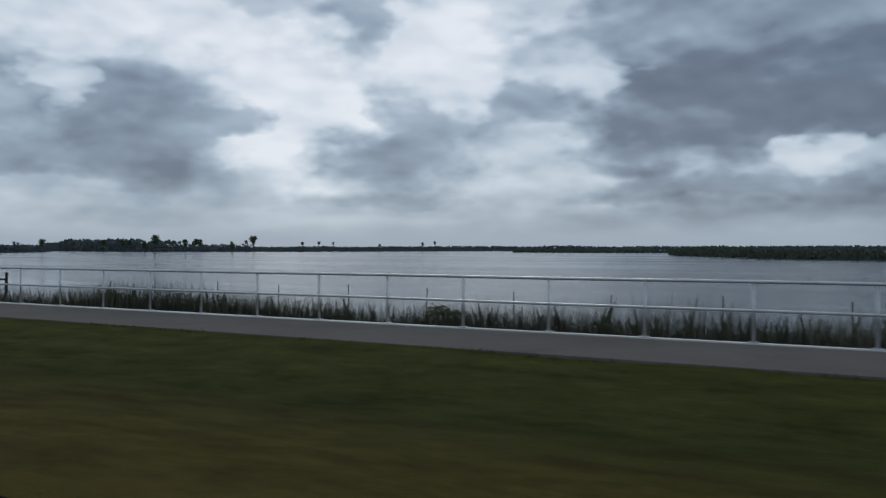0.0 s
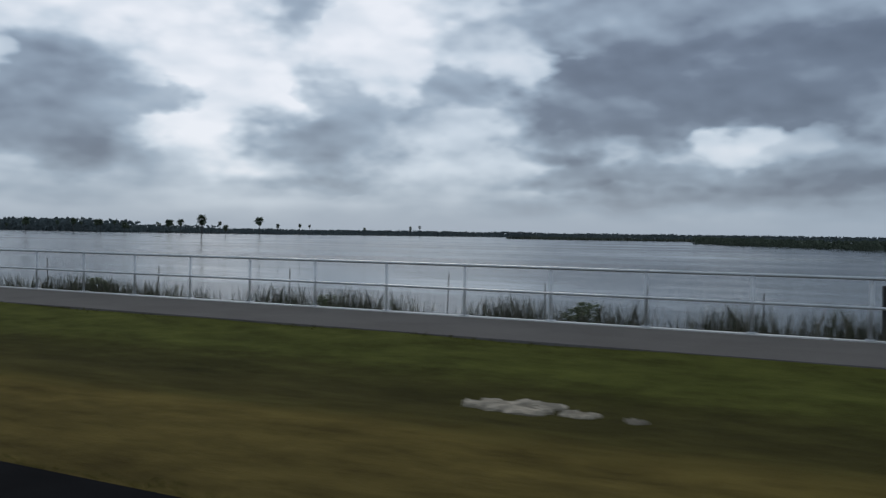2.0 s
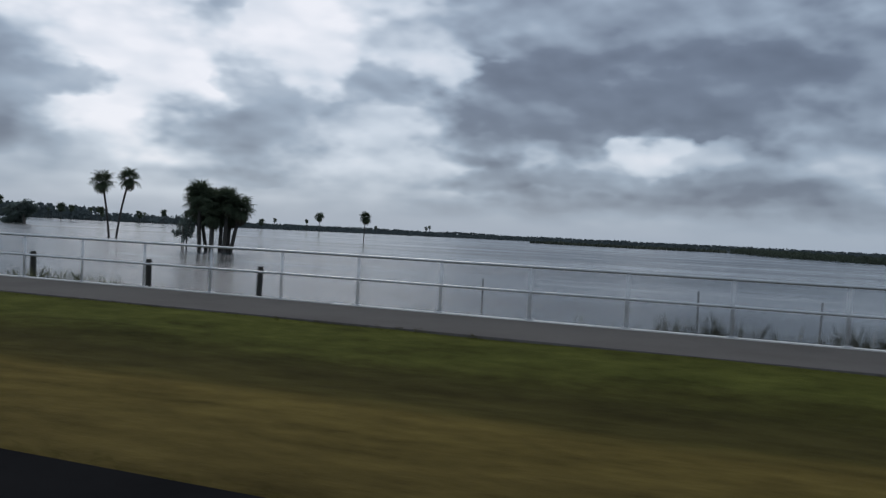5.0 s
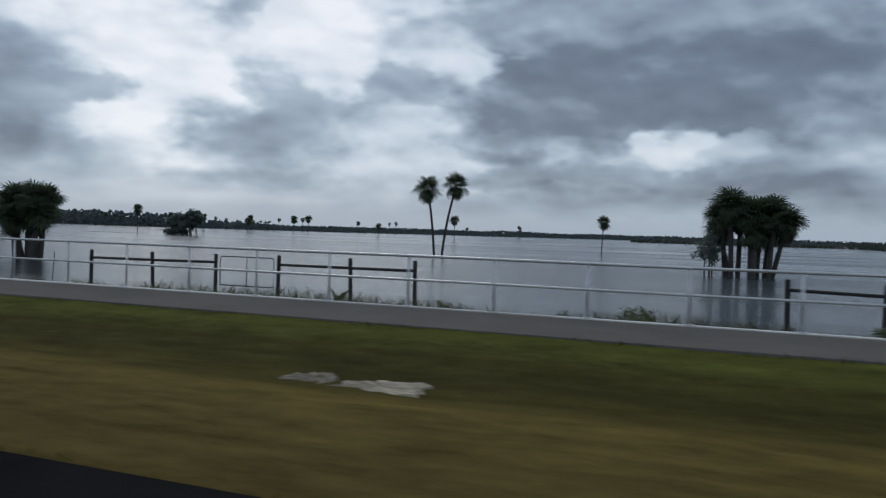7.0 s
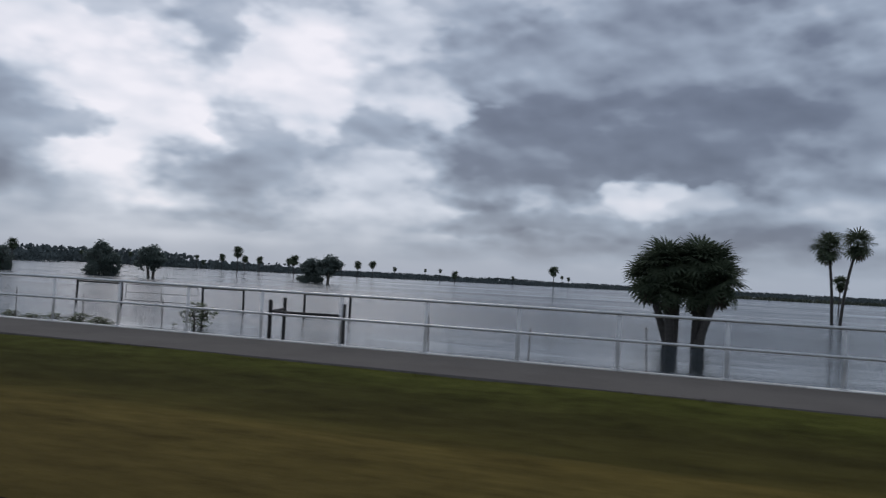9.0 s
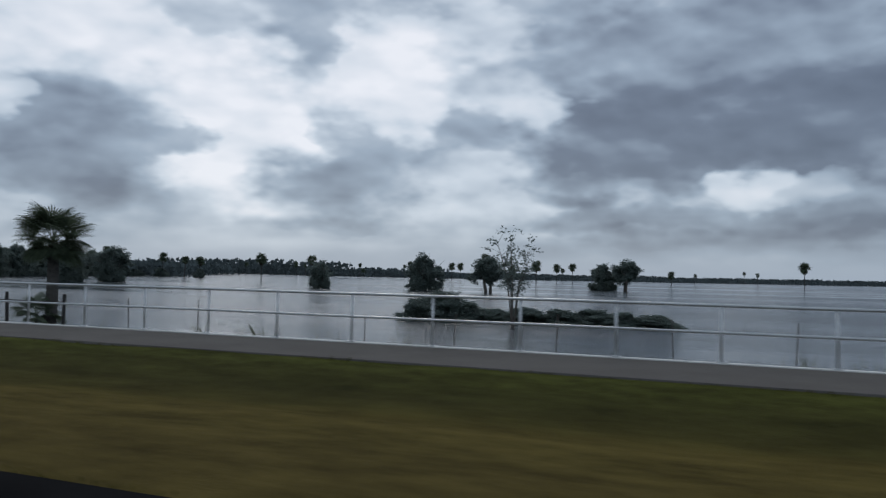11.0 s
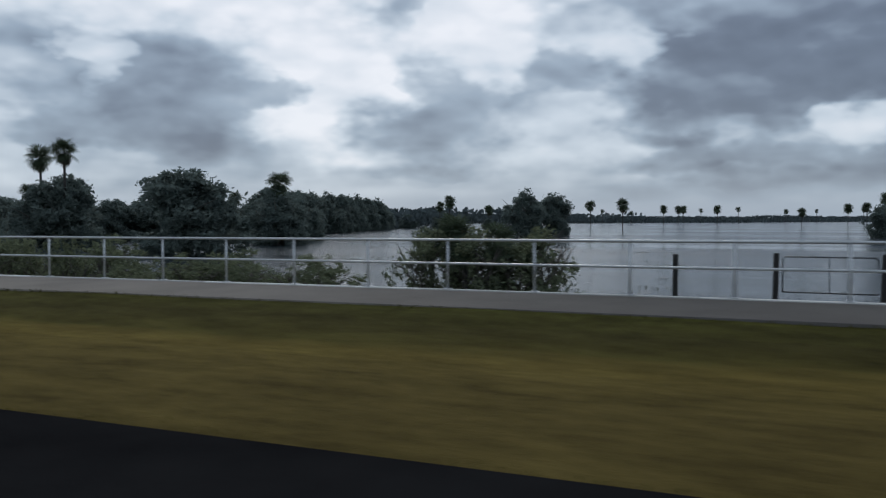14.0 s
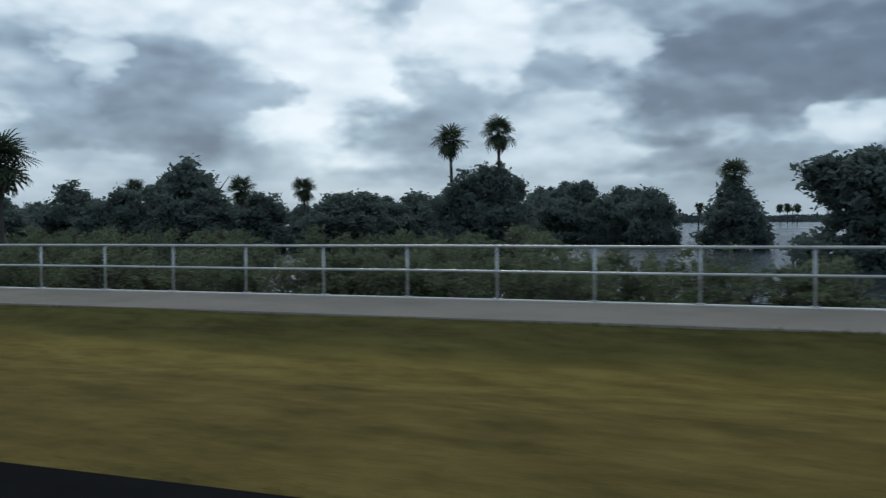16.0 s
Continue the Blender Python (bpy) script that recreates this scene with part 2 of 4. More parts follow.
def verge_material():
    """Mown verge: green beside the path, swale shade painted in dark, straw-brown towards the road, in long uneven
    drifts, with worn earth.
    """
    m = bpy.data.materials.new("verge_grass")
    m.use_nodes = True
    nt = m.node_tree
    b = nt.nodes["Principled BSDF"]
    at = nt.nodes.new("ShaderNodeAttribute")
    at.attribute_name = "across"
    geo = nt.nodes.new("ShaderNodeNewGeometry")
    pos = geo.outputs["Position"]
    drift = noise_node(nt, vec_node(nt, "MULTIPLY", pos, (0.12, 0.55, 1)), 1.0, 5.0, 0.6).outputs["Fac"]
    tuft = noise_node(nt, vec_node(nt, "MULTIPLY", pos, (2.2, 3.2, 1)), 1.0, 6.0, 0.7).outputs["Fac"]
    blade = noise_node(nt, pos, 38.0, 3.0, 0.6).outputs["Fac"]
    f = math_node(nt, "MULTIPLY_ADD", math_node(nt, "SUBTRACT", drift, 0.5), 2.2, at.outputs["Fac"])
    f = math_node(nt, "MULTIPLY_ADD", math_node(nt, "SUBTRACT", tuft, 0.5), 1.3, f)
    mr = nt.nodes.new("ShaderNodeMapRange")
    nt.links.new(f, mr.inputs[0])
    mr.inputs[1].default_value, mr.inputs[2].default_value = 5.0, 12.5
    # stops 0.52 and 0.68 put the swale's shade into the brown
    dry = ramp_node(nt, mr.outputs[0], [(0.0, (0.082, 0.061, 0.019)), (0.40, (0.106, 0.079, 0.022)), (0.52, (0.058, 0.049, 0.014)),
                                        (0.68, (0.044, 0.038, 0.012)), (0.85, (0.047, 0.044, 0.012)), (1.0, (0.066, 0.070, 0.016))])
    lush = ramp_node(nt, mr.outputs[0], [(0.0, (0.064, 0.050, 0.015)), (0.42, (0.050, 0.043, 0.012)), (0.70, (0.031, 0.033, 0.009)), (1.0, (0.038, 0.043, 0.011))])
    at2 = nt.nodes.new("ShaderNodeAttribute")
    at2.attribute_name = "paleness"
    mixc = nt.nodes.new("ShaderNodeMix")
    mixc.data_type = "RGBA"
    nt.links.new(at2.outputs["Fac"], mixc.inputs[0])
    nt.links.new(lush, mixc.inputs[6])
    nt.links.new(dry, mixc.inputs[7])
    col = mixc.outputs[2]
    hsv = nt.nodes.new("ShaderNodeHueSaturation")
    nt.links.new(col, hsv.inputs["Color"])
    blot = noise_node(nt, vec_node(nt, "MULTIPLY", pos, (0.7, 1.6, 1)), 1.0, 3.0, 0.55).outputs["Fac"]
    val = math_node(nt, "MULTIPLY_ADD", tuft, 1.1, math_node(nt, "MULTIPLY_ADD", blade, 0.5, math_node(nt, "MULTIPLY_ADD", blot, 1.35, -0.44)))
    pale = math_node(nt, "MAXIMUM", math_node(nt, "SUBTRACT", at2.outputs["Fac"], 1.0), 0.0)
    val = math_node(nt, "MULTIPLY", val, math_node(nt, "MULTIPLY_ADD", pale, 0.42, 1.0))
    nt.links.new(val, hsv.inputs["Value"])
    hue = nt.nodes.new("ShaderNodeCombineXYZ")
    hue.inputs[0].default_value = 1.0
    nt.links.new(math_node(nt, "MULTIPLY_ADD", pale, 0.015, 1.0), hue.inputs[1])
    nt.links.new(math_node(nt, "MULTIPLY_ADD", pale, 0.05, 1.0), hue.inputs[2])
    nt.links.new(vec_node(nt, "MULTIPLY", hsv.outputs[0], hue.outputs[0]), b.inputs["Base Color"])
    b.inputs["Roughness"].default_value = 0.95
    b.inputs["Specular IOR Level"].default_value = 0.02
    bn = nt.nodes.new("ShaderNodeBump")
    bn.inputs["Strength"].default_value = 0.8
    bn.inputs["Distance"].default_value = 0.05
    nt.links.new(math_node(nt, "MULTIPLY_ADD", blade, 0.5, tuft), bn.inputs["Height"])
    nt.links.new(bn.outputs[0], b.inputs["Normal"])
    return m


M_WATER = water_material()
M_VERGE = verge_material()
M_PATH = material("path_asphalt", (0.064, 0.058, 0.053), (0.098, 0.090, 0.083), 0.5, 0.95, 0.3, 60, spec=0.08)
# the later part of the path is paler
_nt = M_PATH.node_tree
_hsv = next(n for n in _nt.nodes if n.bl_idname == "ShaderNodeHueSaturation")
_tone = _nt.nodes.new("ShaderNodeAttribute")
_tone.attribute_name = "paleness"
_pale = _nt.nodes.new("ShaderNodeMix")
_pale.data_type = "RGBA"
_pale.blend_type = "MULTIPLY"
_pale.inputs[0].default_value = 1.0
_nt.links.new(_hsv.outputs[0], _pale.inputs[6])
_nt.links.new(ramp_node(_nt, math_node(_nt, "MULTIPLY", _tone.outputs["Fac"], 0.65), [(0.75, (0.5, 0.5, 0.5)), (1.0, (1.0, 0.97, 0.92))]), _pale.inputs[7])
_up = vec_node(_nt, "MULTIPLY", _pale.outputs[2], (2.0, 2.0, 2.0))
_nt.links.new(_up, _nt.nodes["Principled BSDF"].inputs["Base Color"])
M_ROAD = material("road_asphalt", (0.010, 0.010, 0.011), (0.021, 0.021, 0.022), 0.7, 1.0, 0.4, 70, spec=0.0)
M_LINE = material("road_paint", (0.55, 0.55, 0.52), (0.75, 0.75, 0.72), 2, 0.7, 0.2, 50)
M_CURB = material("curb_concrete", (0.40, 0.40, 0.38), (0.58, 0.57, 0.55), 1.3, 0.85, 0.3, 45)
M_RAIL = material("galvanised_pipe", (0.39, 0.405, 0.42), (0.54, 0.55, 0.56), 2.0, 0.34, 0.05, 60, metallic=0.8, jitter=0.06)
M_WOOD = material("dark_wet_timber", (0.010, 0.010, 0.010), (0.034, 0.031, 0.029), 5, 0.8, 0.6, 50, stretch=(1, 1, 0.2))
M_STEEL = material("weathered_tube_steel", (0.030, 0.032, 0.035), (0.075, 0.08, 0.085), 5, 0.55, 0.2, 60, metallic=0.4)
M_STAKE = material("rusty_stake", (0.05, 0.045, 0.042), (0.12, 0.10, 0.085), 6, 0.8, 0.3, 60)
M_TRUNK = material("palm_trunk_bark", (0.026, 0.025, 0.024), (0.070, 0.064, 0.058), 3, 0.9, 0.8, 14, stretch=(1, 1, 3))
M_BARK = material("grey_bark", (0.045, 0.040, 0.035), (0.12, 0.105, 0.09), 4, 0.9, 0.8, 25, stretch=(1, 1, 0.4))
M_FROND = material("palm_frond", (0.044, 0.064, 0.044), (0.088, 0.112, 0.070), 1.5, 0.8, 0.0, 12, jitter=0.25, island=True, spec=0.12, thin=0.35)
M_DEAD = material("dead_frond", (0.040, 0.036, 0.028), (0.085, 0.070, 0.050), 2, 0.85, 0.1, 12, jitter=0.3, island=True, spec=0.2)
# leaf colour lifted and blued: the pale haze over the trees is painted in
M_LEAF = material("hazy_broad_leaf", (0.096, 0.128, 0.122), (0.164, 0.198, 0.178), 0.6, 0.9, 0.0, 5, jitter=0.14, island=True, spec=0.06, thin=0.5)
M_LEAF2 = material("shrub_leaf", (0.092, 0.114, 0.076), (0.175, 0.195, 0.120), 0.6, 0.9, 0.0, 5, jitter=0.35, island=True, spec=0.1, thin=0.4)
# distance haze is put into this base colour: paler, bluer, evener than leaves
M_HAZY_WOODS = material("hazy_far_woods", (0.080, 0.100, 0.102), (0.108, 0.130, 0.132), 0.08, 0.9, 0.0, 0.6, jitter=0.05, island=True, spec=0.1)
M_SCRUB = material("spit_scrub", (0.058, 0.072, 0.056), (0.092, 0.108, 0.078), 0.08, 0.9, 0.0, 0.6, jitter=0.14, island=True, spec=0.05)
# grass colour dulled from yellow to carry the haze in front of it
M_MARSH = material("hazy_marsh_grass", (0.062, 0.074, 0.060), (0.10, 0.108, 0.078), 0.05, 0.9, 0.0, 0.6, jitter=0.3, island=True, spec=0.1)
M_REED = material("reed_blade", (0.026, 0.031, 0.020), (0.064, 0.066, 0.040), 1.0, 0.8, 0.0, 8, jitter=0.5, island=True, spec=0.2)
M_STALK = material("dead_stalk", (0.080, 0.076, 0.062), (0.20, 0.185, 0.15), 1.0, 0.85, 0.0, 8, jitter=0.4, island=True, spec=0.1)
M_WEED = material("weed_blade", (0.050, 0.060, 0.034), (0.130, 0.135, 0.080), 0.8, 0.85, 0.0, 8, jitter=0.5, island=True, spec=0.1, thin=0.4)
M_TURF = material("verge_blade", (0.050, 0.052, 0.012), (0.085, 0.080, 0.022), 0.6, 0.85, 0.0, 8, jitter=0.3, island=True, spec=0.1, thin=0.5)
M_ORANGE = material("faded_orange_plastic", (0.46, 0.060, 0.035), (0.58, 0.10, 0.055), 6, 0.55, 0.1, 60)
M_WHITE = material("scuffed_white_band", (0.30, 0.29, 0.27), (0.46, 0.45, 0.42), 8, 0.5, 0.1, 60)
M_BLACK = material("black_rubber", (0.012, 0.012, 0.012), (0.030, 0.030, 0.030), 8, 0.7, 0.2, 60)
M_RUBBLE = material("pale_concrete", (0.13, 0.108, 0.078), (0.31, 0.265, 0.20), 5.0, 0.9, 0.6, 25)
M_TARP = material("white_plastic_sheet", (0.34, 0.34, 0.33), (0.60, 0.60, 0.58), 3, 0.45, 0.3, 15)
M_TEAL = material("teal_plastic_film", (0.02, 0.13, 0.10), (0.14, 0.36, 0.29), 12, 0.35, 0.2, 30)
M_BED = material("lake_bed", (0.03, 0.03, 0.02), (0.06, 0.055, 0.04), 0.5, 0.95, 0.0, 5)

# ---------------------------------------------------------------- mesh helpers


class Geo:
    """Gathers points and faces, then becomes one mesh."""

    def __init__(self):
        self.v, self.f, self.m = [], [], []

    def add(self, pts, faces, mi=0):
        k = len(self.v)
        self.v.extend(tuple(p) for p in pts)
        self.f.extend(tuple(k + i for i in q) for q in faces)
        self.m.extend([mi] * len(faces))

    def tube(self, pts, radii, n=8, mi=0, caps=True):
        pts = [Vector(p) for p in pts]
        ring, faces = [], []
        for i, p in enumerate(pts):
            d = (pts[min(i + 1, len(pts) - 1)] - pts[max(i - 1, 0)]).normalized()
            a = d.cross(Vector((0, 0, 1)) if abs(d.z) < 0.9 else Vector((1, 0, 0))).normalized()
            b = d.cross(a)
            r = radii[i] if isinstance(radii, (list, tuple)) else radii
            ring += [p + (a * math.cos(2 * math.pi * k / n) + b * math.sin(2 * math.pi * k / n)) * r for k in range(n)]
        for i in range(len(pts) - 1):
            faces += [(i * n + k, i * n + (k + 1) % n, (i + 1) * n + (k + 1) % n, (i + 1) * n + k) for k in range(n)]
        if caps:
            faces += [tuple(range(n))[::-1], tuple(range((len(pts) - 1) * n, len(pts) * n))]
        self.add(ring, faces, mi)

    def box(self, lo, hi, mi=0, bevel=0.0):
        (x0, y0, z0), (x1, y1, z1) = lo, hi
        b = bevel
        lower = [(x0, y0, z0), (x1, y0, z0), (x1, y1, z0), (x0, y1, z0)]
        mid = [(x0, y0, z1 - b), (x1, y0, z1 - b), (x1, y1, z1 - b), (x0, y1, z1 - b)]
        top = [(x0 + b, y0 + b, z1), (x1 - b, y0 + b, z1), (x1 - b, y1 - b, z1), (x0 + b, y1 - b, z1)]
        f = [(3, 2, 1, 0), (8, 9, 10, 11)]
        for k in range(4):
            j = (k + 1) % 4
            f += [(k, j, 4 + j, 4 + k), (4 + k, 4 + j, 8 + j, 8 + k)]
        self.add(lower + mid + top, f, mi)

    def mesh(self, name, mats, smooth=False):
        me = bpy.data.meshes.new(name)
        me.from_pydata(self.v, [], self.f)
        for m in (mats if isinstance(mats, (list, tuple)) else [mats]):
            me.materials.append(m)
        if any(self.m):
            me.polygons.foreach_set("material_index", self.m)
        if smooth:
            me.polygons.foreach_set("use_smooth", [True] * len(self.f))
        me.update()
        return me


def part(name, data, parent, label="", m=None):
    ob = new(name, data)
    ob.parent = parent
    if m is not None:
        ob.matrix_basis = m
    return tagged(ob, label) if label else ob


def empty(name, m, label, category, group="", kind=""):
    ob = new(name)
    ob.matrix_basis = m
    return tagged(ob, label, category, group, kind)


rng = random.Random(7)

# ---------------------------------------------------------------- the road's line
# heading, in degrees, at distances along the road; the road bends gently away from the lake
STATION = (0, 80, 160, 240, 320, 400, 480)
HEADING = (0.0, -1.714, -1.478, -1.500, 4.736, 9.928, 15.179)
_s = np.arange(-400.0, 900.0, 2.0)
_h = np.radians(np.interp(_s, STATION, HEADING))
_mid = (_h[1:] + _h[:-1]) / 2
_x = np.concatenate([[0], np.cumsum(-2 * np.cos(_mid))])
_y = np.concatenate([[0], np.cumsum(-2 * np.sin(_mid))])
_x -= np.interp(0, _s, _x)
_y -= np.interp(0, _s, _y)


def along(s, y, z=0.0):
    """The place s metres along the road and y metres towards the lake."""
    h = math.radians(float(np.interp(s, STATION, HEADING)))
    return Vector((float(np.interp(s, _s, _x)) - y * math.sin(h), float(np.interp(s, _s, _y)) + y * math.cos(h), z))


def heading(s):
    return float(np.interp(s, STATION, HEADING))


def at_road(s, y, z=0.0, turn=0.0):
    p = along(s, y, z)
    return pose(p.x, p.y, p.z, 0, 0, heading(s) + turn)


VERGE = ((-400, -0.5), (-60, -0.4), (-14, -0.1), (-10.5, 0.06), (3.82, 0.06), (5, 0.0), (7, -0.14), (8.8, -0.30), (10.2, -0.30), (11.6, -0.20),
         (12.8, -0.085), (15.40, -0.10), (15.78, -0.14), (16.4, -0.35), (18, -0.85), (20, -1.45), (24, -2.3), (40, -3.2), (90, -3.6))


def ground_z(y):
    return float(np.interp(y, [a for a, _ in VERGE], [b for _, b in VERGE]))


def loft(name, profile, s0, s1, step, mat, rough=0.0, attr=False):
    """A strip that follows the road, with the cross-section profile of (y, z)."""
    g = Geo()
    n = int((s1 - s0) / step) + 1
    k = len(profile)
    for i in range(n):
        s = s0 + i * step
        for y, z in profile:
            p = along(s, y, z)
            if rough:
                p.z += rough * (noise.noise(Vector((s * 0.35, y * 0.8, 3.1))) + 0.5 * noise.noise(Vector((s * 1.3, y * 2.1, 7.7))))
            g.v.append(tuple(p))
    for i in range(n - 1):
        for j in range(k - 1):
            a = i * k + j
            g.f.append((a, a + 1, a + k + 1, a + k))
            g.m.append(0)
    me = g.mesh(name, mat, smooth=True)
    if attr:
        at = me.attributes.new("across", "FLOAT", "POINT")
        # the brown grass reaches further from the road, and the turf is paler, along the later part
        edge = [float(np.interp(s0 + i * step, (0, 110, 170, 250, 350, 400, 450), (1.6, 1.2, 0.6, -0.3, -0.5, -1.7, -1.9))) for i in range(n)]
        at.data.foreach_set("value", [y + e for e in edge for y, _ in profile])
        at = me.attributes.new("paleness", "FLOAT", "POINT")
        at.data.foreach_set("value", [float(np.interp(s0 + i * step, (0, 14, 30, 60, 120, 165, 200, 235, 255, 340, 368, 382, 400, 440), (0.0, 0.15, 0.75, 0.9, 1.0, 1.2, 1.0, 0.85, 0.55, 0.6, 0.7, 1.2, 1.8, 2.3))) for i in range(n) for _ in profile])
    return me


# ---------------------------------------------------------------- ground, road, path, water
ys = sorted({a for a, _ in VERGE} | {4.2, 5.6, 6.3, 7.6, 8.2, 9.4, 10.9, 12.2})
tagged(new("ground", loft("ground", [(y, ground_z(y)) for y in ys], -160, 700, 1.0, M_VERGE, 0.035, attr=True)),
       "mown roadside verge, straw-brown and green, with a shallow swale", "ground", kind="structure")
tagged(new("road", loft("road", [(-10.0, 0.07), (-3.4, 0.13), (0.0, 0.12), (3.78, 0.10), (3.84, 0.04)], -160, 700, 4.0, M_ROAD)),
       "dark worn asphalt road with a paved shoulder", "road", kind="structure")
tagged(new("trim", loft("edge_line", [(1.35, 0.117), (1.50, 0.116)], -160, 700, 4.0, M_LINE)),
       "white painted edge line on the asphalt", "road marking", kind="structure")
tagged(new("pavement", loft("pavement", [(12.82, -0.20), (12.838, -0.056), (12.85, -0.055), (12.90, -0.0545), (14.0, -0.040), (15.50, -0.022)], -160, 700, 2.0, M_PATH, attr=True)),
       "grey asphalt shared path along the lake", "path", kind="structure")
g = Geo()
g.add([(-4500, -1000, WATER), (4500, -1000, WATER), (4500, 4800, WATER), (-4500, 4800, WATER)], [(0, 1, 2, 3)])
tagged(new("water", g.mesh("water", M_WATER)), "calm grey flood water with fine ripples", "lake", kind="structure")
g = Geo()
g.add([(-4600, -1100, -4.2), (4600, -1100, -4.2), (4600, 4900, -4.2), (-4600, 4900, -4.2)], [(0, 1, 2, 3)])
tagged(new("backdrop", g.mesh("lake_bed", M_BED)), "dark muddy lake bed under the water", "lake bed", kind="structure")

# ---------------------------------------------------------------- pipe railing on its concrete curb
SPACING, FIRST, RAIL_Y = 1.8926, 1.75, 15.60
S_FROM, S_TO = -62.0, 500.0


def railing():
    thing = empty("pipe_railing", Matrix(), "two-rail galvanised pipe railing on a low concrete curb beside the path", "railing", kind="structure")
    ss = np.arange(S_FROM - 40, S_TO + 80, 4.0)
    for name, z, r in (("top_rail", 1.05, 0.031), ("mid_rail", 0.55, 0.027)):
        g = Geo()
        g.tube([along(s, RAIL_Y, z + 0.004 * math.sin(s * 0.7)) for s in ss], r, 10)
        part(name, g.mesh(name, M_RAIL, True), thing, "smooth grey pipe")
    pg = Geo()
    pg.tube([(0, 0, 0.012), (0, 0, 0.5), (0, 0, 1.045)], 0.026, 10)
    post = pg.mesh("post", M_RAIL, True)
    bg = Geo()
    bg.box((-0.085, -0.075, 0.0), (0.085, 0.075, 0.014), 0, 0.003)
    for a in (-0.06, 0.06):
        for b in (-0.05, 0.05):
            bg.tube([(a, b, 0.013), (a, b, 0.032)], 0.010, 6)
    plate = bg.mesh("base_plate", M_RAIL)
    k0, k1 = math.ceil((S_FROM - FIRST) / SPACING), math.floor((S_TO - FIRST) / SPACING)
    for k in range(k0, k1 + 1):
        s = FIRST + k * SPACING
        m = at_road(s, RAIL_Y, 0.0, rng.uniform(-2, 2)) @ pose(0, 0, 0, rng.uniform(-0.4, 0.4), rng.uniform(-0.4, 0.4), 0)
        p = part("post", post, thing, m=m)
        part("base_plate", plate, p)


def curb():
    """Cast lengths of curb with open joints."""
    thing = empty("concrete_curb", Matrix(), "pale concrete curb under the railing, cast in lengths", "curb", kind="structure")
    length = 3 * SPACING
    n = 0
    s = S_FROM - 6 * length
    while s < S_TO + 60:
        g = Geo()
        pr = [(15.505, -0.25), (15.505, -0.012), (15.515, 0.0), (15.680, 0.0), (15.70, -0.02), (15.70, -0.5)]
        cuts = [s + 0.012, s + length / 2, s + length - 0.012]
        v = [along(c, y, z) for c in cuts for y, z in pr]
        k = len(pr)
        f = [(i * k + j, i * k + j + 1, (i + 1) * k + j + 1, (i + 1) * k + j) for i in range(2) for j in range(k - 1)]
        f += [tuple(range(k))[::-1], tuple(range(2 * k, 3 * k))]
        g.add(v, f)
        part("curb_length", g.mesh("curb_length", M_CURB), thing)
        s += length


railing()
curb()

# ---------------------------------------------------------------- flooded timber fence


def timber_post(s, y, top, r=0.085, group="fence posts in the water"):
    g = Geo()
    foot = WATER - 0.9 - top
    g.tube([(0, 0, foot), (0.01, 0, foot * 0.5), (0, 0, -0.03), (0, 0, 0.0)], [r * 1.05, r, r * 0.97, r * 0.82], 10)
    ob = new("fence_post", g.mesh("fence_post", M_WOOD, False))
    ob.matrix_basis = at_road(s, y, top, rng.uniform(0, 90)) @ pose(0, 0, 0, rng.uniform(-1.5, 1.5), rng.uniform(-1.5, 1.5), 0)
    return tagged(ob, "dark round timber fence post standing in flood water", "fence post", group)


def timber_rail(a, b, r=0.06, label="dark round timber brace rail between two fence posts"):
    """A round rail between two places given as (s, y, z)."""
    pa, pb = along(*a), along(*b)
    g = Geo()
    d = pb - pa
    g.tube([d * t for t in (0, 0.33, 0.66, 1)], [r, r * 1.03, r * 0.98, r * 0.94], 10)
    ob = new("fence_rail", g.mesh("fence_rail", M_WOOD, True))
    ob.matrix_basis = Matrix.Translation(pa)
    return tagged(ob, label, "fence rail", "brace rails of the flooded fence")


def brace(posts, drop=0.42, r=0.06):
    for p in posts:
        timber_post(*p)
    for a, b in zip(posts, posts[1:]):
        timber_rail((a[0], a[1], a[2] - drop), (b[0], b[1], b[2] - drop), r)


def tube_gate(a, b, top, bars=1, height=1.25):
    """A hung farm gate of steel tube between two places (s, y)."""
    pa, pb = along(*a, top), along(*b, top)
    w = (pb - pa).length
    thing = empty("tube_gate", Matrix.Translation(pa) @ Matrix.Rotation(math.atan2((pb - pa).y, (pb - pa).x), 4, "Z"),
                  "shut farm gate of dark steel tube, half under flood water", "gate")
    g = Geo()
    c = 0.08
    g.tube([(0, 0, -height), (0, 0, -c), (c, 0, 0), (w - c, 0, 0), (w, 0, -c), (w, 0, -height), (0, 0, -height)], 0.026, 8)
    part("gate_frame", g.mesh("gate_frame", M_STEEL, True), thing)
    for i in range(1, bars):
        g = Geo()
        z = -height * i / bars
        g.tube([(0, 0, z), (w, 0, z)], 0.016, 6)
        part("gate_bar", g.mesh("gate_bar", M_STEEL, True), thing)
    g = Geo()
    g.tube([(w / 2, 0, 0), (w / 2, 0, -height)], 0.018, 6)
    part("gate_brace", g.mesh("gate_brace", M_STEEL, True), thing)


brace([(44.45, 28.4, 0.30), (41.15, 28.7, 0.28), (37.75, 29.0, 0.26)])
brace([(94.5, 28.4, 0.16), (91.1, 28.5, 0.18), (87.7, 28.6, 0.20)], 0.36, 0.045)
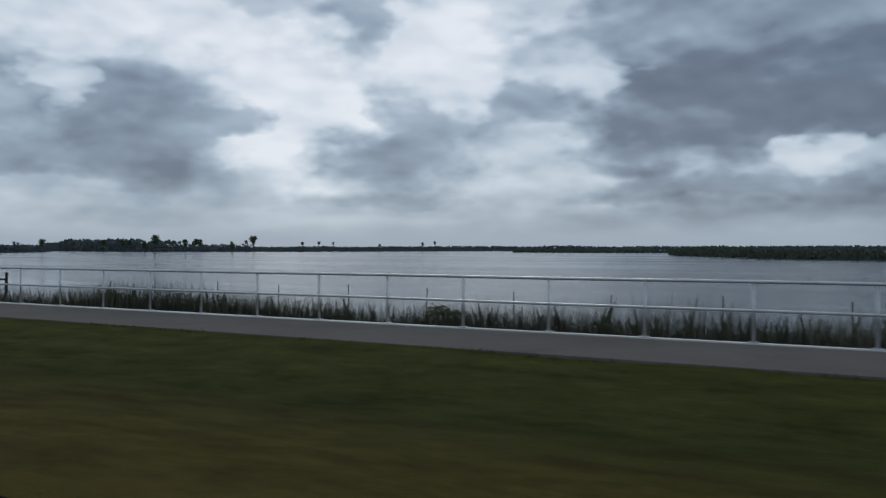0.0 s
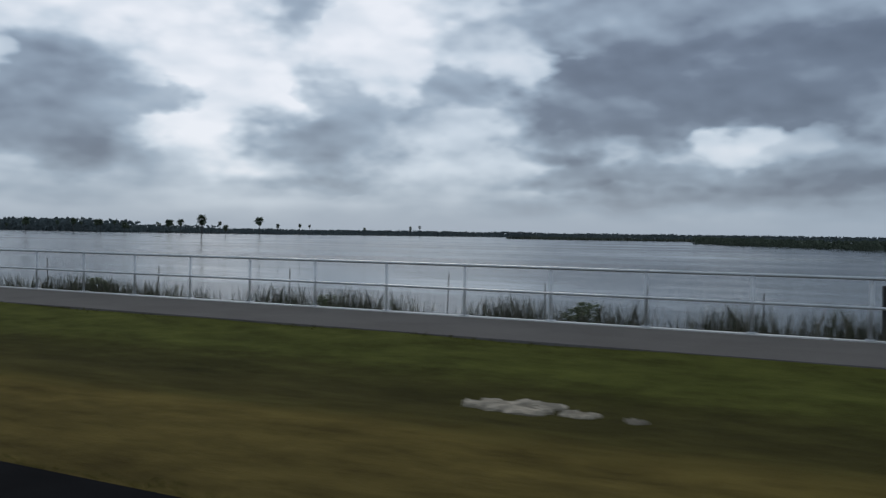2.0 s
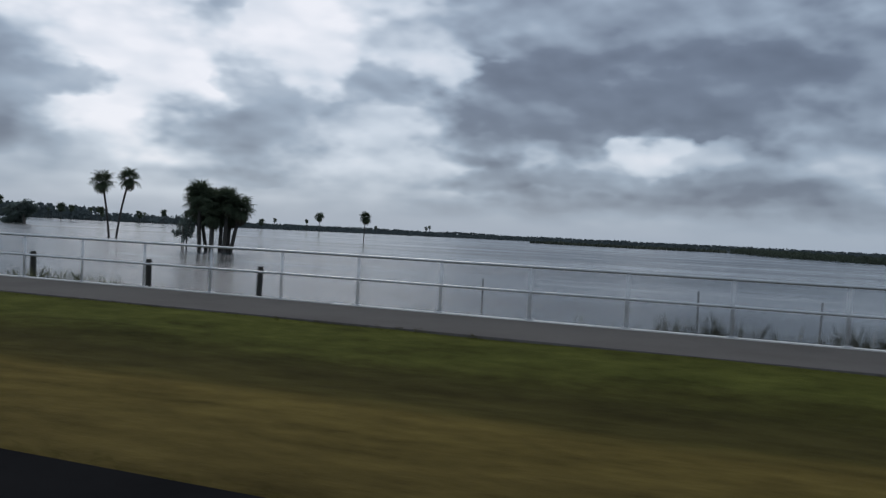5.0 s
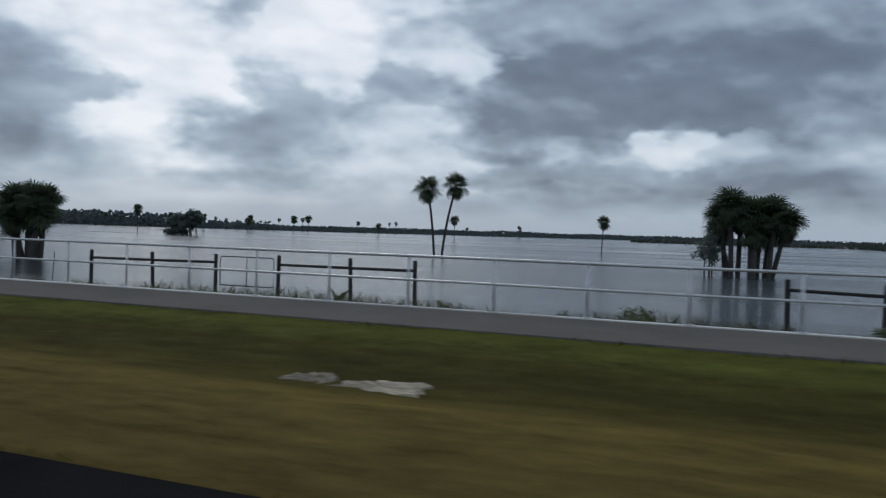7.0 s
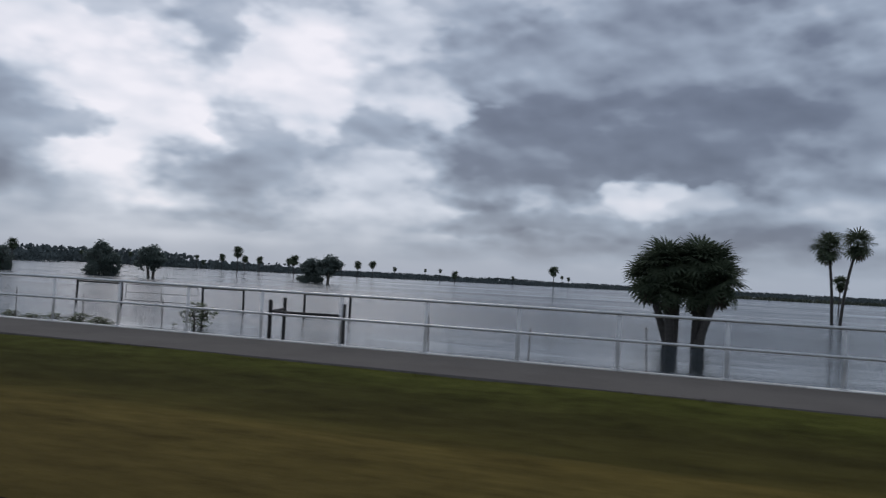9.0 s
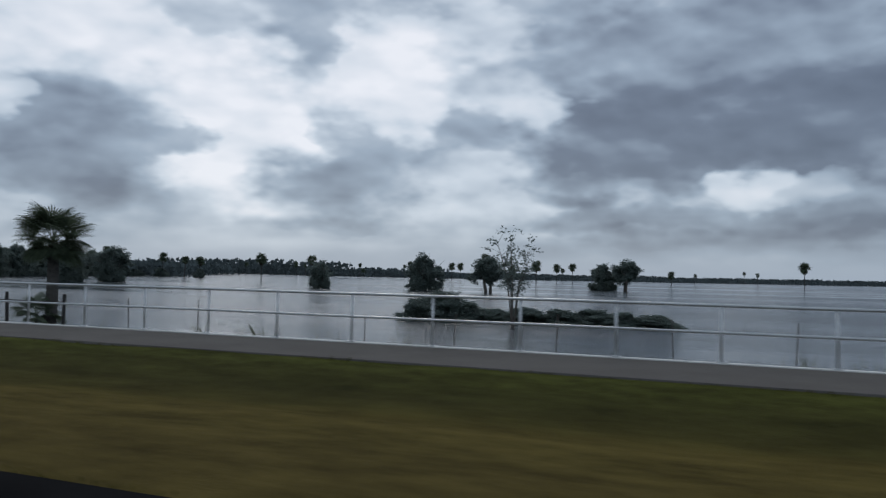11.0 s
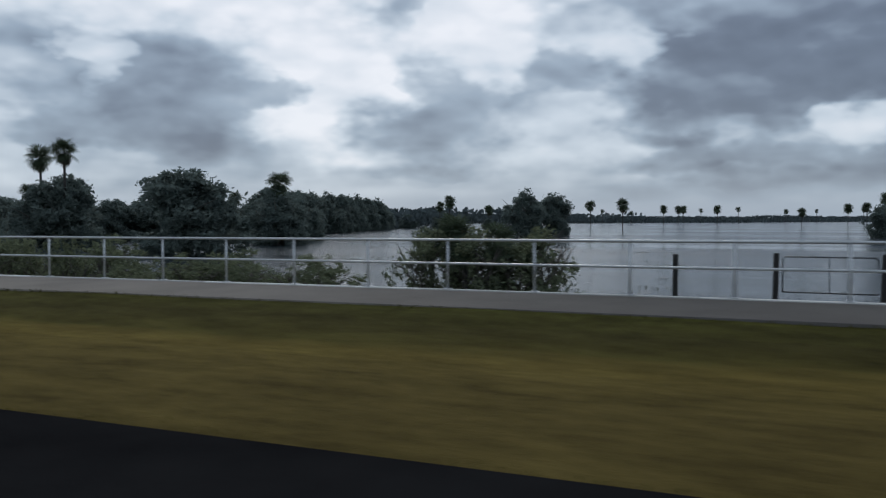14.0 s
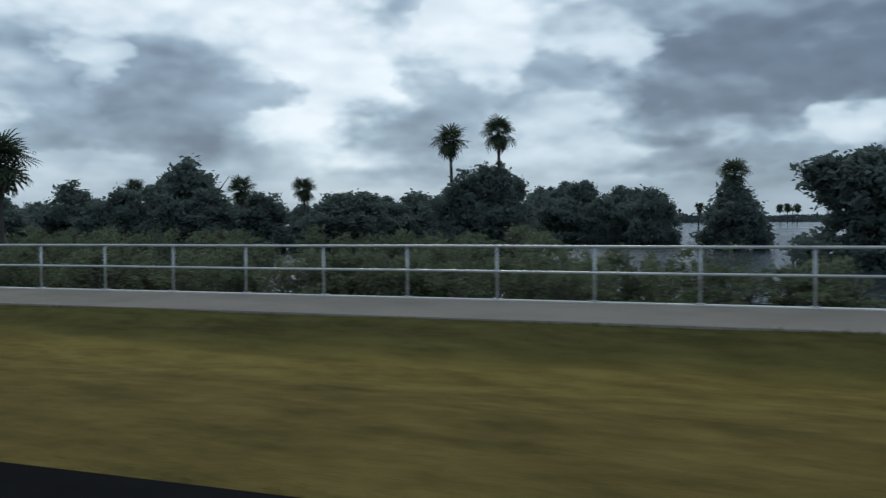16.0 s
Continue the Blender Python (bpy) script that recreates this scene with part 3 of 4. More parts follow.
# the angle where the fence comes up to the railing
for p in ((142.8, 22.1, 0.29), (146.0, 20.7, 0.36), (149.4, 19.4, 0.43), (152.4, 18.0, 0.47), (161.8, 18.0, 0.60), (164.7, 19.4, 0.54), (167.6, 20.8, 0.50),
          (171.2, 22.6, 0.47), (174.3, 24.2, 0.48), (177.3, 25.7, 0.42)):
    timber_post(*p, 0.095)
timber_post(155.2, 16.55, 0.78, 0.14)
timber_post(159.0, 16.75, 0.73, 0.10)
timber_rail((159.0, 16.70, 0.62), (155.2, 16.50, 0.60), 0.085, "thick dark log rail between two fence posts")
timber_rail((155.2, 16.60, 0.42), (152.4, 18.00, 0.16), 0.085, "thick dark log rail sloping to a lower post")
timber_rail((161.8, 18.00, 0.32), (159.0, 16.80, 0.34), 0.06)
brace([(183.5, 28.5, 0.38), (180.8, 27.3, 0.39)], 0.34, 0.06)
brace([(196.8, 28.9, 0.42), (199.7, 29.0, 0.40), (203.4, 29.5, 0.36)], 0.40)
brace([(206.5, 29.3, 0.31), (209.4, 28.6, 0.30), (212.8, 28.5, 0.28)], 0.36)
tube_gate((206.3, 29.35), (203.65, 29.5), 0.22)
brace([(258.5, 32.4, 0.26), (257.5, 29.4, 0.26), (254.9, 30.7, 0.22)], 0.5)
for a, b in (((284.3, 50.0), (281.0, 50.6)), ((275.0, 51.5), (272.4, 52.6)), ((267.7, 52.6), (264.7, 53.5))):
    brace([(*a, 0.02), (*b, 0.0)], 0.20, 0.06)
tube_gate((280.7, 50.7), (275.3, 51.4), -0.2, 2, 1.2)
brace([(332.0, 29.6, 0.21), (328.6, 29.6, 0.20), (324.9, 29.5, 0.19)], 0.42, 0.05)
for p in ((373.1, 31.1, 0.15), (376.6, 30.7, 0.25), (379.9, 30.9, 0.25), (383.3, 31.2, 0.15)):
    timber_post(*p, 0.10)
tube_gate((379.7, 30.9), (376.8, 30.75), 0.12)
timber_rail((376.5, 30.7, -0.05), (373.2, 31.1, -0.12), 0.035)

# thin steel stakes of the wire fence between the braces
busy = ((36, 46), (86, 96), (140, 214), (253, 260), (323, 333), (371, 385), (387, 480))
g = Geo()
g.tube([(0, 0, -3.0), (0, 0, 0)], 0.022, 5)
stake = g.mesh("stake", M_STAKE)
s = -30.0
while s < 386:
    if not any(a < s < b for a, b in busy) and rng.random() < 0.72:
        ob = new("fence_stake", stake)
        ob.matrix_basis = at_road(s, 29.2 + rng.uniform(-0.2, 0.2), rng.uniform(-0.15, 0.2)) @ pose(0, 0, 0, rng.uniform(-3, 3), rng.uniform(-3, 3), 0)
        tagged(ob, "thin rusty steel fence stake standing in flood water", "fence stake", "stakes of the flooded wire fence")
    s += 3.9

# ---------------------------------------------------------------- palms


def fan(segments, petiole, blade, width, droop, bend=40, mi=0):
    """One fan frond along +x: a stalk and a spread of narrow folded fingers that hang at the tips."""
    g = Geo()
    g.add([(0, -0.02, 0), (0, 0.02, 0), (petiole, 0.012, 0.0), (petiole, -0.012, 0.0)], [(0, 1, 2, 3)], mi)
    for i in range(segments):
        u = (i / (segments - 1)) * 2 - 1
        a = radians(125) * u
        ln = blade * (1 - 0.22 * abs(u)) * (0.93 + 0.14 * ((i * 37) % 10) / 10)
        dx, dy = math.cos(a), math.sin(a)
        cup = -0.14 * abs(u) * blade
        w = width * (1 - 0.3 * abs(u))
        p0 = (petiole, 0, 0)
        pts = [p0]
        for r, ww in ((0.5, w), (0.8, w * 0.7)):
            z = cup * r - droop * blade * r ** 3
            pts.append((petiole + dx * ln * r - dy * ww, dy * ln * r + dx * ww, z + 0.02))
            pts.append((petiole + dx * ln * r + dy * ww, dy * ln * r - dx * ww, z + 0.02))
        pts.append((petiole + dx * ln * 0.97, dy * ln * 0.97, cup - droop * blade * 1.25))
        cb, sb = math.cos(radians(bend)), math.sin(radians(bend))
        pts = [(petiole + (px - petiole) * cb + pz * sb, py, -(px - petiole) * sb + pz * cb) for px, py, pz in pts]
        g.add(pts, [(0, 2, 1), (1, 2, 4, 3), (3, 4, 5)], mi)
    return g


FANS = {
    "near": fan(28, 0.95, 0.86, 0.032, 0.10, 20),
    "mid": fan(14, 0.66, 0.88, 0.055, 0.12, 18),
    "far": fan(8, 0.55, 0.85, 0.11, 0.14, 18),
}


def frond_poses(n, low=-62, high=86, seed=0):
    r = random.Random(seed)
    out = []
    upper = int(n * 0.72)
    for i in range(n):
        if i < upper:
            el = high + (2 - high) * ((i + 0.5) / upper) ** 0.8 + r.uniform(-7, 7)
        else:
            el = -14 + (low + 14) * (i + 0.5 - upper) / (n - upper) + r.uniform(-8, 8)
        out.append((i * 137.5 + r.uniform(-22, 22), el, r.uniform(0.78, 1.12), r.uniform(-30, 30)))
    return out


def crown_mesh(name, lod, n, size, seed, dead=0, low=-62):
    g = Geo()
    src = FANS[lod]
    v = np.array(src.v)
    for az, el, sc, tw in frond_poses(n, low, seed=seed):
        m = (Matrix.Rotation(radians(az), 3, "Z") @ Matrix.Rotation(radians(-el), 3, "Y") @ Matrix.Rotation(radians(tw), 3, "X")) * (sc * size)
        g.add(v @ np.array(m).T, src.f, 0)
    r = random.Random(seed + 5)
    for i in range(n // 2):
        m = (Matrix.Rotation(radians(i * 137.5 + 40), 3, "Z") @ Matrix.Rotation(radians(-r.uniform(-35, 75)), 3, "Y")) * (0.55 * size)
        g.add(v @ np.array(m).T + np.array((0, 0, -0.1 * size)), src.f, 0)
    for i in range(dead):
        m = (Matrix.Rotation(radians(i * 97 + r.uniform(-20, 20)), 3, "Z") @ Matrix.Rotation(radians(r.uniform(62, 82)), 3, "Y")) * (0.85 * size)
        g.add(v @ np.array(m).T + np.array((0, 0, -0.15 * size)), src.f, 1)
    return g.mesh(name, [M_FROND, M_DEAD])


def trunk_geo(height, r0, r1, lean=(0, 0), bend=0.0, rings=9, n=9, foot=1.2):
    """A palm stem from below the water to its crown, with the notched rings of old leaf bases."""
    g = Geo()
    pts, rad = [], []
    for i in range(rings * 2 + 1):
        t = i / (rings * 2)
        z = -foot + (height + foot) * t
        k = max(0.0, z / height)
        pts.append((lean[0] * k + bend * math.sin(math.pi * k), lean[1] * k, z))
        rad.append((r0 + (r1 - r0) * t) * (1.0 if i % 2 else 0.93) * (1.25 if i < 2 else 1.0))
    g.tube(pts, rad, n)
    return g


CROWNS = {}


def crown(lod, n, seed, dead=0, low=-62):
    key = (lod, n, seed, dead, low)
    if key not in CROWNS:
        CROWNS[key] = crown_mesh("crown", lod, n, 1.0, seed, dead, low)
    return CROWNS[key]


def palm(x, y, top, size=1.15, lod="far", seed=0, lean=(0, 0), r=0.17, label="", group="", base=WATER, n=None, dead=4, bend=0.0):
    """A cabbage palm: top is the height of the crown's heart."""
    n = n or {"near": 46, "mid": 32, "far": 26}[lod]
    thing = empty("palm_tree", pose(x, y, base), label or "slender cabbage palm with a round dark crown in flood water", "palm tree", group)
    h = top - base
    part("trunk", trunk_geo(h, r, r * 0.8, lean, bend, 10 if lod == "far" else 16).mesh("trunk", M_TRUNK, False), thing)
    part("crown", crown(lod, n, seed % 4, dead), thing, m=pose(lean[0], lean[1], h, 0, 0, seed * 61 % 360) @ Matrix.Scale(size, 4))
    return thing


# the leaning pair
palm(-226.9, 114.6, 7.6, 1.62, "mid", 1, (-0.75, -1.2), 0.20, "tall leaning cabbage palm, one of a pair, in flood water", "pair of palms", bend=0.15)
palm(-225.9, 115.2, 8.3, 1.62, "mid", 2, (1.75, 0.6), 0.20, "tall leaning cabbage palm, one of a pair, in flood water", "pair of palms", bend=-0.25)
palm(-304.4, 337.5, 6.6, 2.1, "far", 3)
palm(-360.4, 379.0, 3.2, 1.7, "far", 1)
palm(-216.2, 194.2, 4.8, 1.55, "far", 2, (0.3, 0), 0.15)
palm(-394.4, 244.6, 6.5, 1.75, "far", 0)
palm(-385.0, 266.5, 5.0, 1.8, "far", 1)
palm(-499.2, 414.6, 6.2, 2.0, "far", 2)
palm(-411.7, 397.8, 6.3, 2.0, "far", 3)
palm(-418.8, 394.5, 5.7, 2.0, "far", 0)
palm(-522.7, 507.0, 7.2, 2.4, "far", 1)
palm(-455.0, 209.0, 5.2, 1.8, "far", 2)
palm(-502.9, 305.2, 6.8, 2.1, "far", 3)
palm(-500.2, 393.0, 6.1, 1.9, "far", 0)
palm(-473.2, 387.7, 5.8, 1.9, "far", 1)
palm(-434.5, 373.9, 4.0, 1.9, "far", 2)
for x, y, top, size in ((-496.0, 185.7, 6.3, 1.6), (-545.5, 259.1, 6.4, 1.8), (-522.9, 256.2, 4.9, 1.7), (-495.8, 219.1, 4.7, 1.3)):
    palm(x, y, top, size, "far", int(-x), (0.4, 0), 0.2, "cabbage palm over a low bush in flood water")

# palms scattered along the far marsh
for i in range(30):
    r = random.Random(100 + i)
    t = i / 30
    X = -820 + 860 * t + r.uniform(-14, 14)
    Y = float(np.interp(X, (-900, -700, -533, -420, -250, 60), (560, 540, 560, 600, 640, 660))) + r.uniform(-60, 40)
    if X > -330:
        continue
    palm(X, Y, r.uniform(3.5, 7.5), r.uniform(1.3, 1.9), "far", i, (r.uniform(-0.8, 0.8), 0), 0.2,
         "small far cabbage palm on the marsh edge", "palms along the far marsh", dead=0, n=20)

# two clumps of many stems
def palm_clump(x, y, spots, group, base=WATER, lod="mid", r=0.25):
    for i, (dx, dy, top, size, lx, ly) in enumerate(spots):
        palm(x + dx, y + dy, top, size, lod, i + 3, (lx, ly), r, "cabbage palm with a shaggy skirt in a dense clump", group, base, 46, 12)


palm_clump(-184.3, 82.6, [(-1.7, 0.3, 3.6, 1.35, -0.4, 0), (-1.15, -0.5, 4.75, 1.35, -0.2, 0), (-0.6, 0.9, 3.9, 1.35, 0.1, 0), (0.45, -0.4, 3.9, 1.40, -0.1, 0), (1.0, 0.4, 4.0, 1.40, 0.2, 0),
                          (2.0, -0.3, 4.0, 1.35, 0.3, 0), (2.3, 0.6, 3.2, 1.35, 1.1, 0), (-1.4, 1.2, 2.6, 1.20, -0.9, 0), (0.7, -0.8, 2.5, 1.30, 0.1, 0), (1.7, 0.9, 2.7, 1.3, 0.2, 0)],
           "clump of palms")
palm_clump(-241.9, 57.1, [(-0.95, 0.2, 2.2, 1.20, -1.2, 0), (-0.75, -0.4, 3.1, 1.28, -0.4, 0), (-0.55, 0.4, 2.7, 1.25, 0.1, 0), (0.7, -0.3, 3.3, 1.30, 0.1, 0), (1.0, 0.3, 3.0, 1.28, 0.5, 0),
                          (0.85, -0.6, 2.1, 1.20, 1.2, -0.2), (-0.7, -0.7, 1.5, 1.10, -0.1, -0.2), (0.8, 0.1, 1.5, 1.10, 0.0, -0.3)], "clump of palms by the fence", r=0.27)

# the big palm close to the fence: every frond is a piece of its own
def big_palm(x, y, top, size, seed, label, trunk_r=0.40, n=58, low=-72, base=WATER, inner=0):
    thing = empty("palm_tree", pose(x, y, base), label, "palm tree")
    h = top - base
    part("trunk", trunk_geo(h, trunk_r, trunk_r * 0.85, (0.05, 0), 0.06, 18, 12).mesh("trunk", M_TRUNK), thing)
    fr = FANS["near"].mesh("frond", M_FROND)
    dead = FANS["near"].mesh("dead_frond", M_DEAD)
    for i, (az, el, sc, tw) in enumerate(frond_poses(n, low, 84, seed)):
        m = Matrix.Translation((0.05, 0, h - 0.45 * (el < 0) * abs(el) / 70)) @ Matrix.Rotation(radians(az), 4, "Z") @ Matrix.Rotation(radians(-el), 4, "Y") \
            @ Matrix.Rotation(radians(tw), 4, "X") @ Matrix.Scale(sc * size * (0.74 if el < -10 else 1.0), 4)
        part("frond", dead if (el < -48 and i % 3 == 0) else fr, thing, m=m)
    r = random.Random(seed + 1)
    for i in range(inner):
        el = r.uniform(-16, 40)
        m = Matrix.Translation((0.05, 0, h - r.uniform(0.0, 0.55))) @ Matrix.Rotation(radians(i * 137.5), 4, "Z") @ Matrix.Rotation(radians(-el), 4, "Y") \
            @ Matrix.Rotation(radians(r.uniform(-40, 40)), 4, "X") @ Matrix.Scale(size * r.uniform(0.50, 0.80), 4)
        part("frond", dead if (el < -30 and i % 4 == 0) else fr, thing, m=m)
    return thing


big_palm(-332.0, 35.2, 2.75, 1.36, 3, "broad young cabbage palm with wide drooping fans in flood water", 0.34, n=46, low=-26, inner=26)
big_palm(-332.1, 34.4, -1.12, 0.84, 8, "low fan-leaved palm sprout at the foot of the big palm", 0.10, 30, 8)

# ---------------------------------------------------------------- broad-leaved trees and shrubs
def leaf_cloud(g, centre, radii, clumps, leaves, size, r, mi=0):
    """Leaves in uneven clumps over an ellipsoid, thin at the rim, with gaps."""
    for _ in range(clumps):
        d = Vector((r.gauss(0, 1), r.gauss(0, 1), r.gauss(0, 1))).normalized()
        k = r.uniform(0.35, 1.0) ** 0.6
        c = Vector((centre[0] + d.x * radii[0] * k, centre[1] + d.y * radii[1] * k, centre[2] + d.z * radii[2] * k))
        cr = r.uniform(0.55, 1.0) * size * 3.2
        for _ in range(leaves):
            p = c + Vector((r.gauss(0, 0.5), r.gauss(0, 0.5), r.gauss(0, 0.38))) * cr
            a = Vector((r.gauss(0, 1), r.gauss(0, 1), r.gauss(0, 0.7))).normalized()
            b = a.cross(Vector((r.gauss(0, 1), r.gauss(0, 1), r.gauss(0, 1)))).normalized()
            s = size * r.uniform(0.55, 1.25)
            g.add([p - a * s, p - b * s * 0.45, p + a * s, p + b * s * 0.45], [(0, 1, 2, 3)], mi)


def tree_meshes(seed, height, spread, stems=3, clumps=90, leaves=26, size=0.26, low=0.25, skirt=0):
    """Trunk with limbs, and a crown, for a tree about height tall and 2*spread wide."""
    r = random.Random(seed)
    tg, cg = Geo(), Geo()
    for k in range(stems):
        a = 2 * math.pi * k / stems + r.uniform(-0.5, 0.5)
        out = spread * r.uniform(0.25, 0.6)
        z1 = height * r.uniform(0.55, 0.8)
        base = Vector((math.cos(a) * 0.12 * stems, math.sin(a) * 0.12 * stems, -1.0))
        mid = Vector((math.cos(a) * out * 0.4, math.sin(a) * out * 0.4, z1 * 0.45))
        tip = Vector((math.cos(a) * out, math.sin(a) * out, z1))
        rr = 0.035 * height / max(1, stems ** 0.5) + 0.03
        tg.tube([base, base.lerp(mid, 0.6), mid, mid.lerp(tip, 0.6), tip], [rr * 1.2, rr, rr * 0.75, rr * 0.5, rr * 0.2], 7)
        for _ in range(4):
            st = mid.lerp(tip, r.uniform(0, 0.7))
            en = st + Vector((r.uniform(-1, 1) * spread * 0.6, r.uniform(-1, 1) * spread * 0.6, r.uniform(0.1, 0.35) * height))
            tg.tube([st, st.lerp(en, 0.5) + Vector((0, 0, 0.1)), en], [rr * 0.4, rr * 0.28, rr * 0.08], 5)
    lobes = 9
    for k in range(lobes):
        a = 2 * math.pi * k / lobes + r.uniform(-0.4, 0.4)
        z = height * r.uniform(low + 0.16, 0.80)
        rad = spread * r.uniform(0.40, 0.66) * (1.25 - 0.85 * z / height)
        w = spread * r.uniform(0.32, 0.54)
        leaf_cloud(cg, (math.cos(a) * rad, math.sin(a) * rad, z), (w, w, height * r.uniform(0.12, 0.24)), clumps // lobes, leaves, size, r)
    leaf_cloud(cg, (0, 0, height * (0.5 + low / 2)), (spread * 0.46, spread * 0.46, height * (0.5 - low / 2) * 0.95), clumps // 2, leaves, size * 1.1, r)
    for k in range(skirt):
        a = 2 * math.pi * k / skirt + r.uniform(-0.3, 0.3)
        leaf_cloud(cg, (math.cos(a) * spread * 0.6, math.sin(a) * spread * 0.6, height * 0.13), (spread * 0.36, spread * 0.36, height * 0.14), 11, leaves, size, r)
    return tg.mesh("trunk", M_BARK), cg


TREES = []
for i, (hh, sp, st, lo) in enumerate(((6.0, 3.0, 3, 0.10), (5.5, 3.4, 4, 0.05), (7.0, 3.0, 2, 0.18), (4.5, 2.8, 4, 0.05), (4.5, 2.6, 4, 0.15))):
    tm, cg_ = tree_meshes(40 + i, hh, sp, st, 40 if i == 4 else 170, 26 if i == 4 else 52, 0.18, lo, 0 if i in (2, 4) else 8)
    cv = np.array(cg_.v)
    TREES.append((tm, cg_.mesh("crown", M_LEAF), float(np.percentile(cv[:, 2], 99.7)), float(np.percentile(np.abs(cv[:, 0]), 99.0))))


def tree(x, y, top, width, kind=0, label="dense dark broad-leaved tree standing in flood water", group="", base=WATER, turn=0, name="tree", category="tree"):
    tm, cm, hh, sp = TREES[kind]
    thing = empty(name, pose(x, y, base, 0, 0, turn), label, category, group)
    sc = Matrix.Diagonal((width / (2 * sp), width / (2 * sp), (top - base) / hh, 1))
    part("trunk", tm, thing, m=sc)
    part("crown", cm, thing, m=sc)
    return thing


# lone trees and bushes out in the water
for x, y, top, width, kind in ((-346.6, 206.8, 4.6, 7.0, 3), (-340.6, 206.0, 5.8, 6.4, 2), (-369.2, 152.0, 5.3, 6.8, 0), (-353.8, 149.4, 4.9, 6.0, 2),
                               (-445.0, 129.8, 6.4, 7.0, 0), (-445.6, 142.8, 6.2, 6.8, 2), (-444.2, 141.0, 3.6, 6.0, 3), (-388.2, 143.0, 3.9, 6.4, 4), (-388.4, 143.4, 3.0, 4.2, 3)):
    tree(x, y, top, width, kind, turn=x * 7 % 360)
for x, y, top, width in ((-496.5, 185.0, 2.6, 4.2), (-545.0, 258.0, 1.8, 6.5), (-522.5, 255.5, 1.6, 4.5), (-554.0, 250.0, 3.2, 7.0), (-563.0, 262.0, 3.0, 7.0)):
    tree(x, y, top, width, 3, "low dark bush standing in flood water", turn=x * 11 % 360)
tree(-187.4, 82.0, 2.4, 3.4, 4, "low leafy tree beside the palm clump")

# ---------------------------------------------------------------- the wood at the far end
def inside(x, y, poly):
    hit = False
    for (x0, y0), (x1, y1) in zip(poly, poly[1:] + poly[:1]):
        if (y0 > y) != (y1 > y) and x < (x1 - x0) * (y - y0) / (y1 - y0) + x0:
            hit = not hit
    return hit


WOOD = [(-466, 98), (-490, 92), (-497, 58), (-508, 44), (-560, 14), (-650, 10), (-660, 270), (-560, 240), (-520, 165), (-492, 112)]
FRONT = [(-650, 6), (-560, 12), (-520, 34), (-503, 46), (-491, 56), (-493, 86), (-480, 92), (-466, 96), (-476, 102), (-488, 112), (-506, 140), (-520, 168), (-536, 205), (-560, 240)]
r = random.Random(21)
for (x0, y0), (x1, y1) in zip(FRONT, FRONT[1:]):
    n = max(2, int(math.hypot(x1 - x0, y1 - y0) / 5.2))
    for i in range(n):
        t = (i + r.uniform(0.2, 0.8)) / n
        tree(x0 + (x1 - x0) * t + r.uniform(-2, 2), y0 + (y1 - y0) * t + r.uniform(-2, 2), (r.uniform(3.0, 5.0) if y0 < 84 else r.uniform(4.2, 5.8) if y0 < 100 else r.uniform(6.0, 8.2)), r.uniform(6.5, 9.5), r.choice((0, 1, 3)),
             "dense dark evergreen tree at the edge of the wood", "trees of the wood", WATER - 0.1, r.uniform(0, 360))
k = 0
while k < 70:
    x, y = r.uniform(-660, -450), r.uniform(5, 270)
    if inside(x, y, WOOD):
        k += 1
        tree(x, y, r.uniform(3.8, 7.0), r.uniform(7.5, 11), r.randrange(4), "dense dark evergreen tree inside the wood", "trees of the wood", WATER + 0.2, r.uniform(0, 360))
for s_, y_, top, width in ((413.6, 24.2, 2.2, 2.4), (412.4, 24.9, 1.9, 2.2), (411.2, 24.4, 1.5, 2.0), (414.6, 25.0, 1.6, 2.2), (410.4, 25.2, 2.0, 1.2)):
    p_ = along(s_, y_)
    tree(p_.x, p_.y, top, width, 4, "young leafy tree growing out of the flooded bank", "young trees on the bank", WATER - 0.2, s_ * 77 % 360)
# the taller ones that stand out
for x, y, top, width, kind in ((-439.8, 48.4, 6.0, 9.5, 1), (-454.6, 76.0, 5.4, 7.2, 0), (-476.0, 57.0, 6.0, 9.0, 0), (-505.8, 47.5, 8.0, 9.5, 0), (-512.0, 50.0, 7.0, 8.0, 1), (-474.0, 58.5, 7.0, 7.0, 1),
                               (-492.0, 60.0, 4.6, 9.0, 1)):
    tree(x, y, top, width, kind, "tall dark broad-leaved tree rising over the wood", "taller trees of the wood", WATER, x * 13 % 360)
palm(-478.9, 57.8, 9.7, 1.45, "mid", 1, (0, 0), 0.19, "tall cabbage palm rising over the wood", "tall palms over the wood", bend=0.2)
palm(-473.3, 57.4, 10.1, 1.45, "mid", 2, (0.3, 0), 0.19, "tall cabbage palm rising over the wood", "tall palms over the wood", bend=0.1)
palm(-454.7, 76.4, 6.3, 1.4, "mid", 3, (0, 0), 0.19, "tall cabbage palm rising over the wood", "tall palms over the wood")
for x, y, top in ((-519.0, 80.6, 6.4), (-516.0, 64.7, 5.8), (-495.0, 90.0, 6.0), (-545.0, 70.0, 6.6), (-530.0, 140.0, 6.8), (-515.0, 120.0, 6.2), (-580.0, 60.0, 6.5)):
    palm(x, y, top, 1.6, "mid", int(-x), (0, 0), 0.2, "cabbage palm crown among the wood's trees", "palms in the wood", n=36)
palm(-475.6, 9.0, 4.7, 1.35, "mid", 2, (0, 0), 0.2, "cabbage palm with hanging fans near the path", "palms in the wood", n=44)

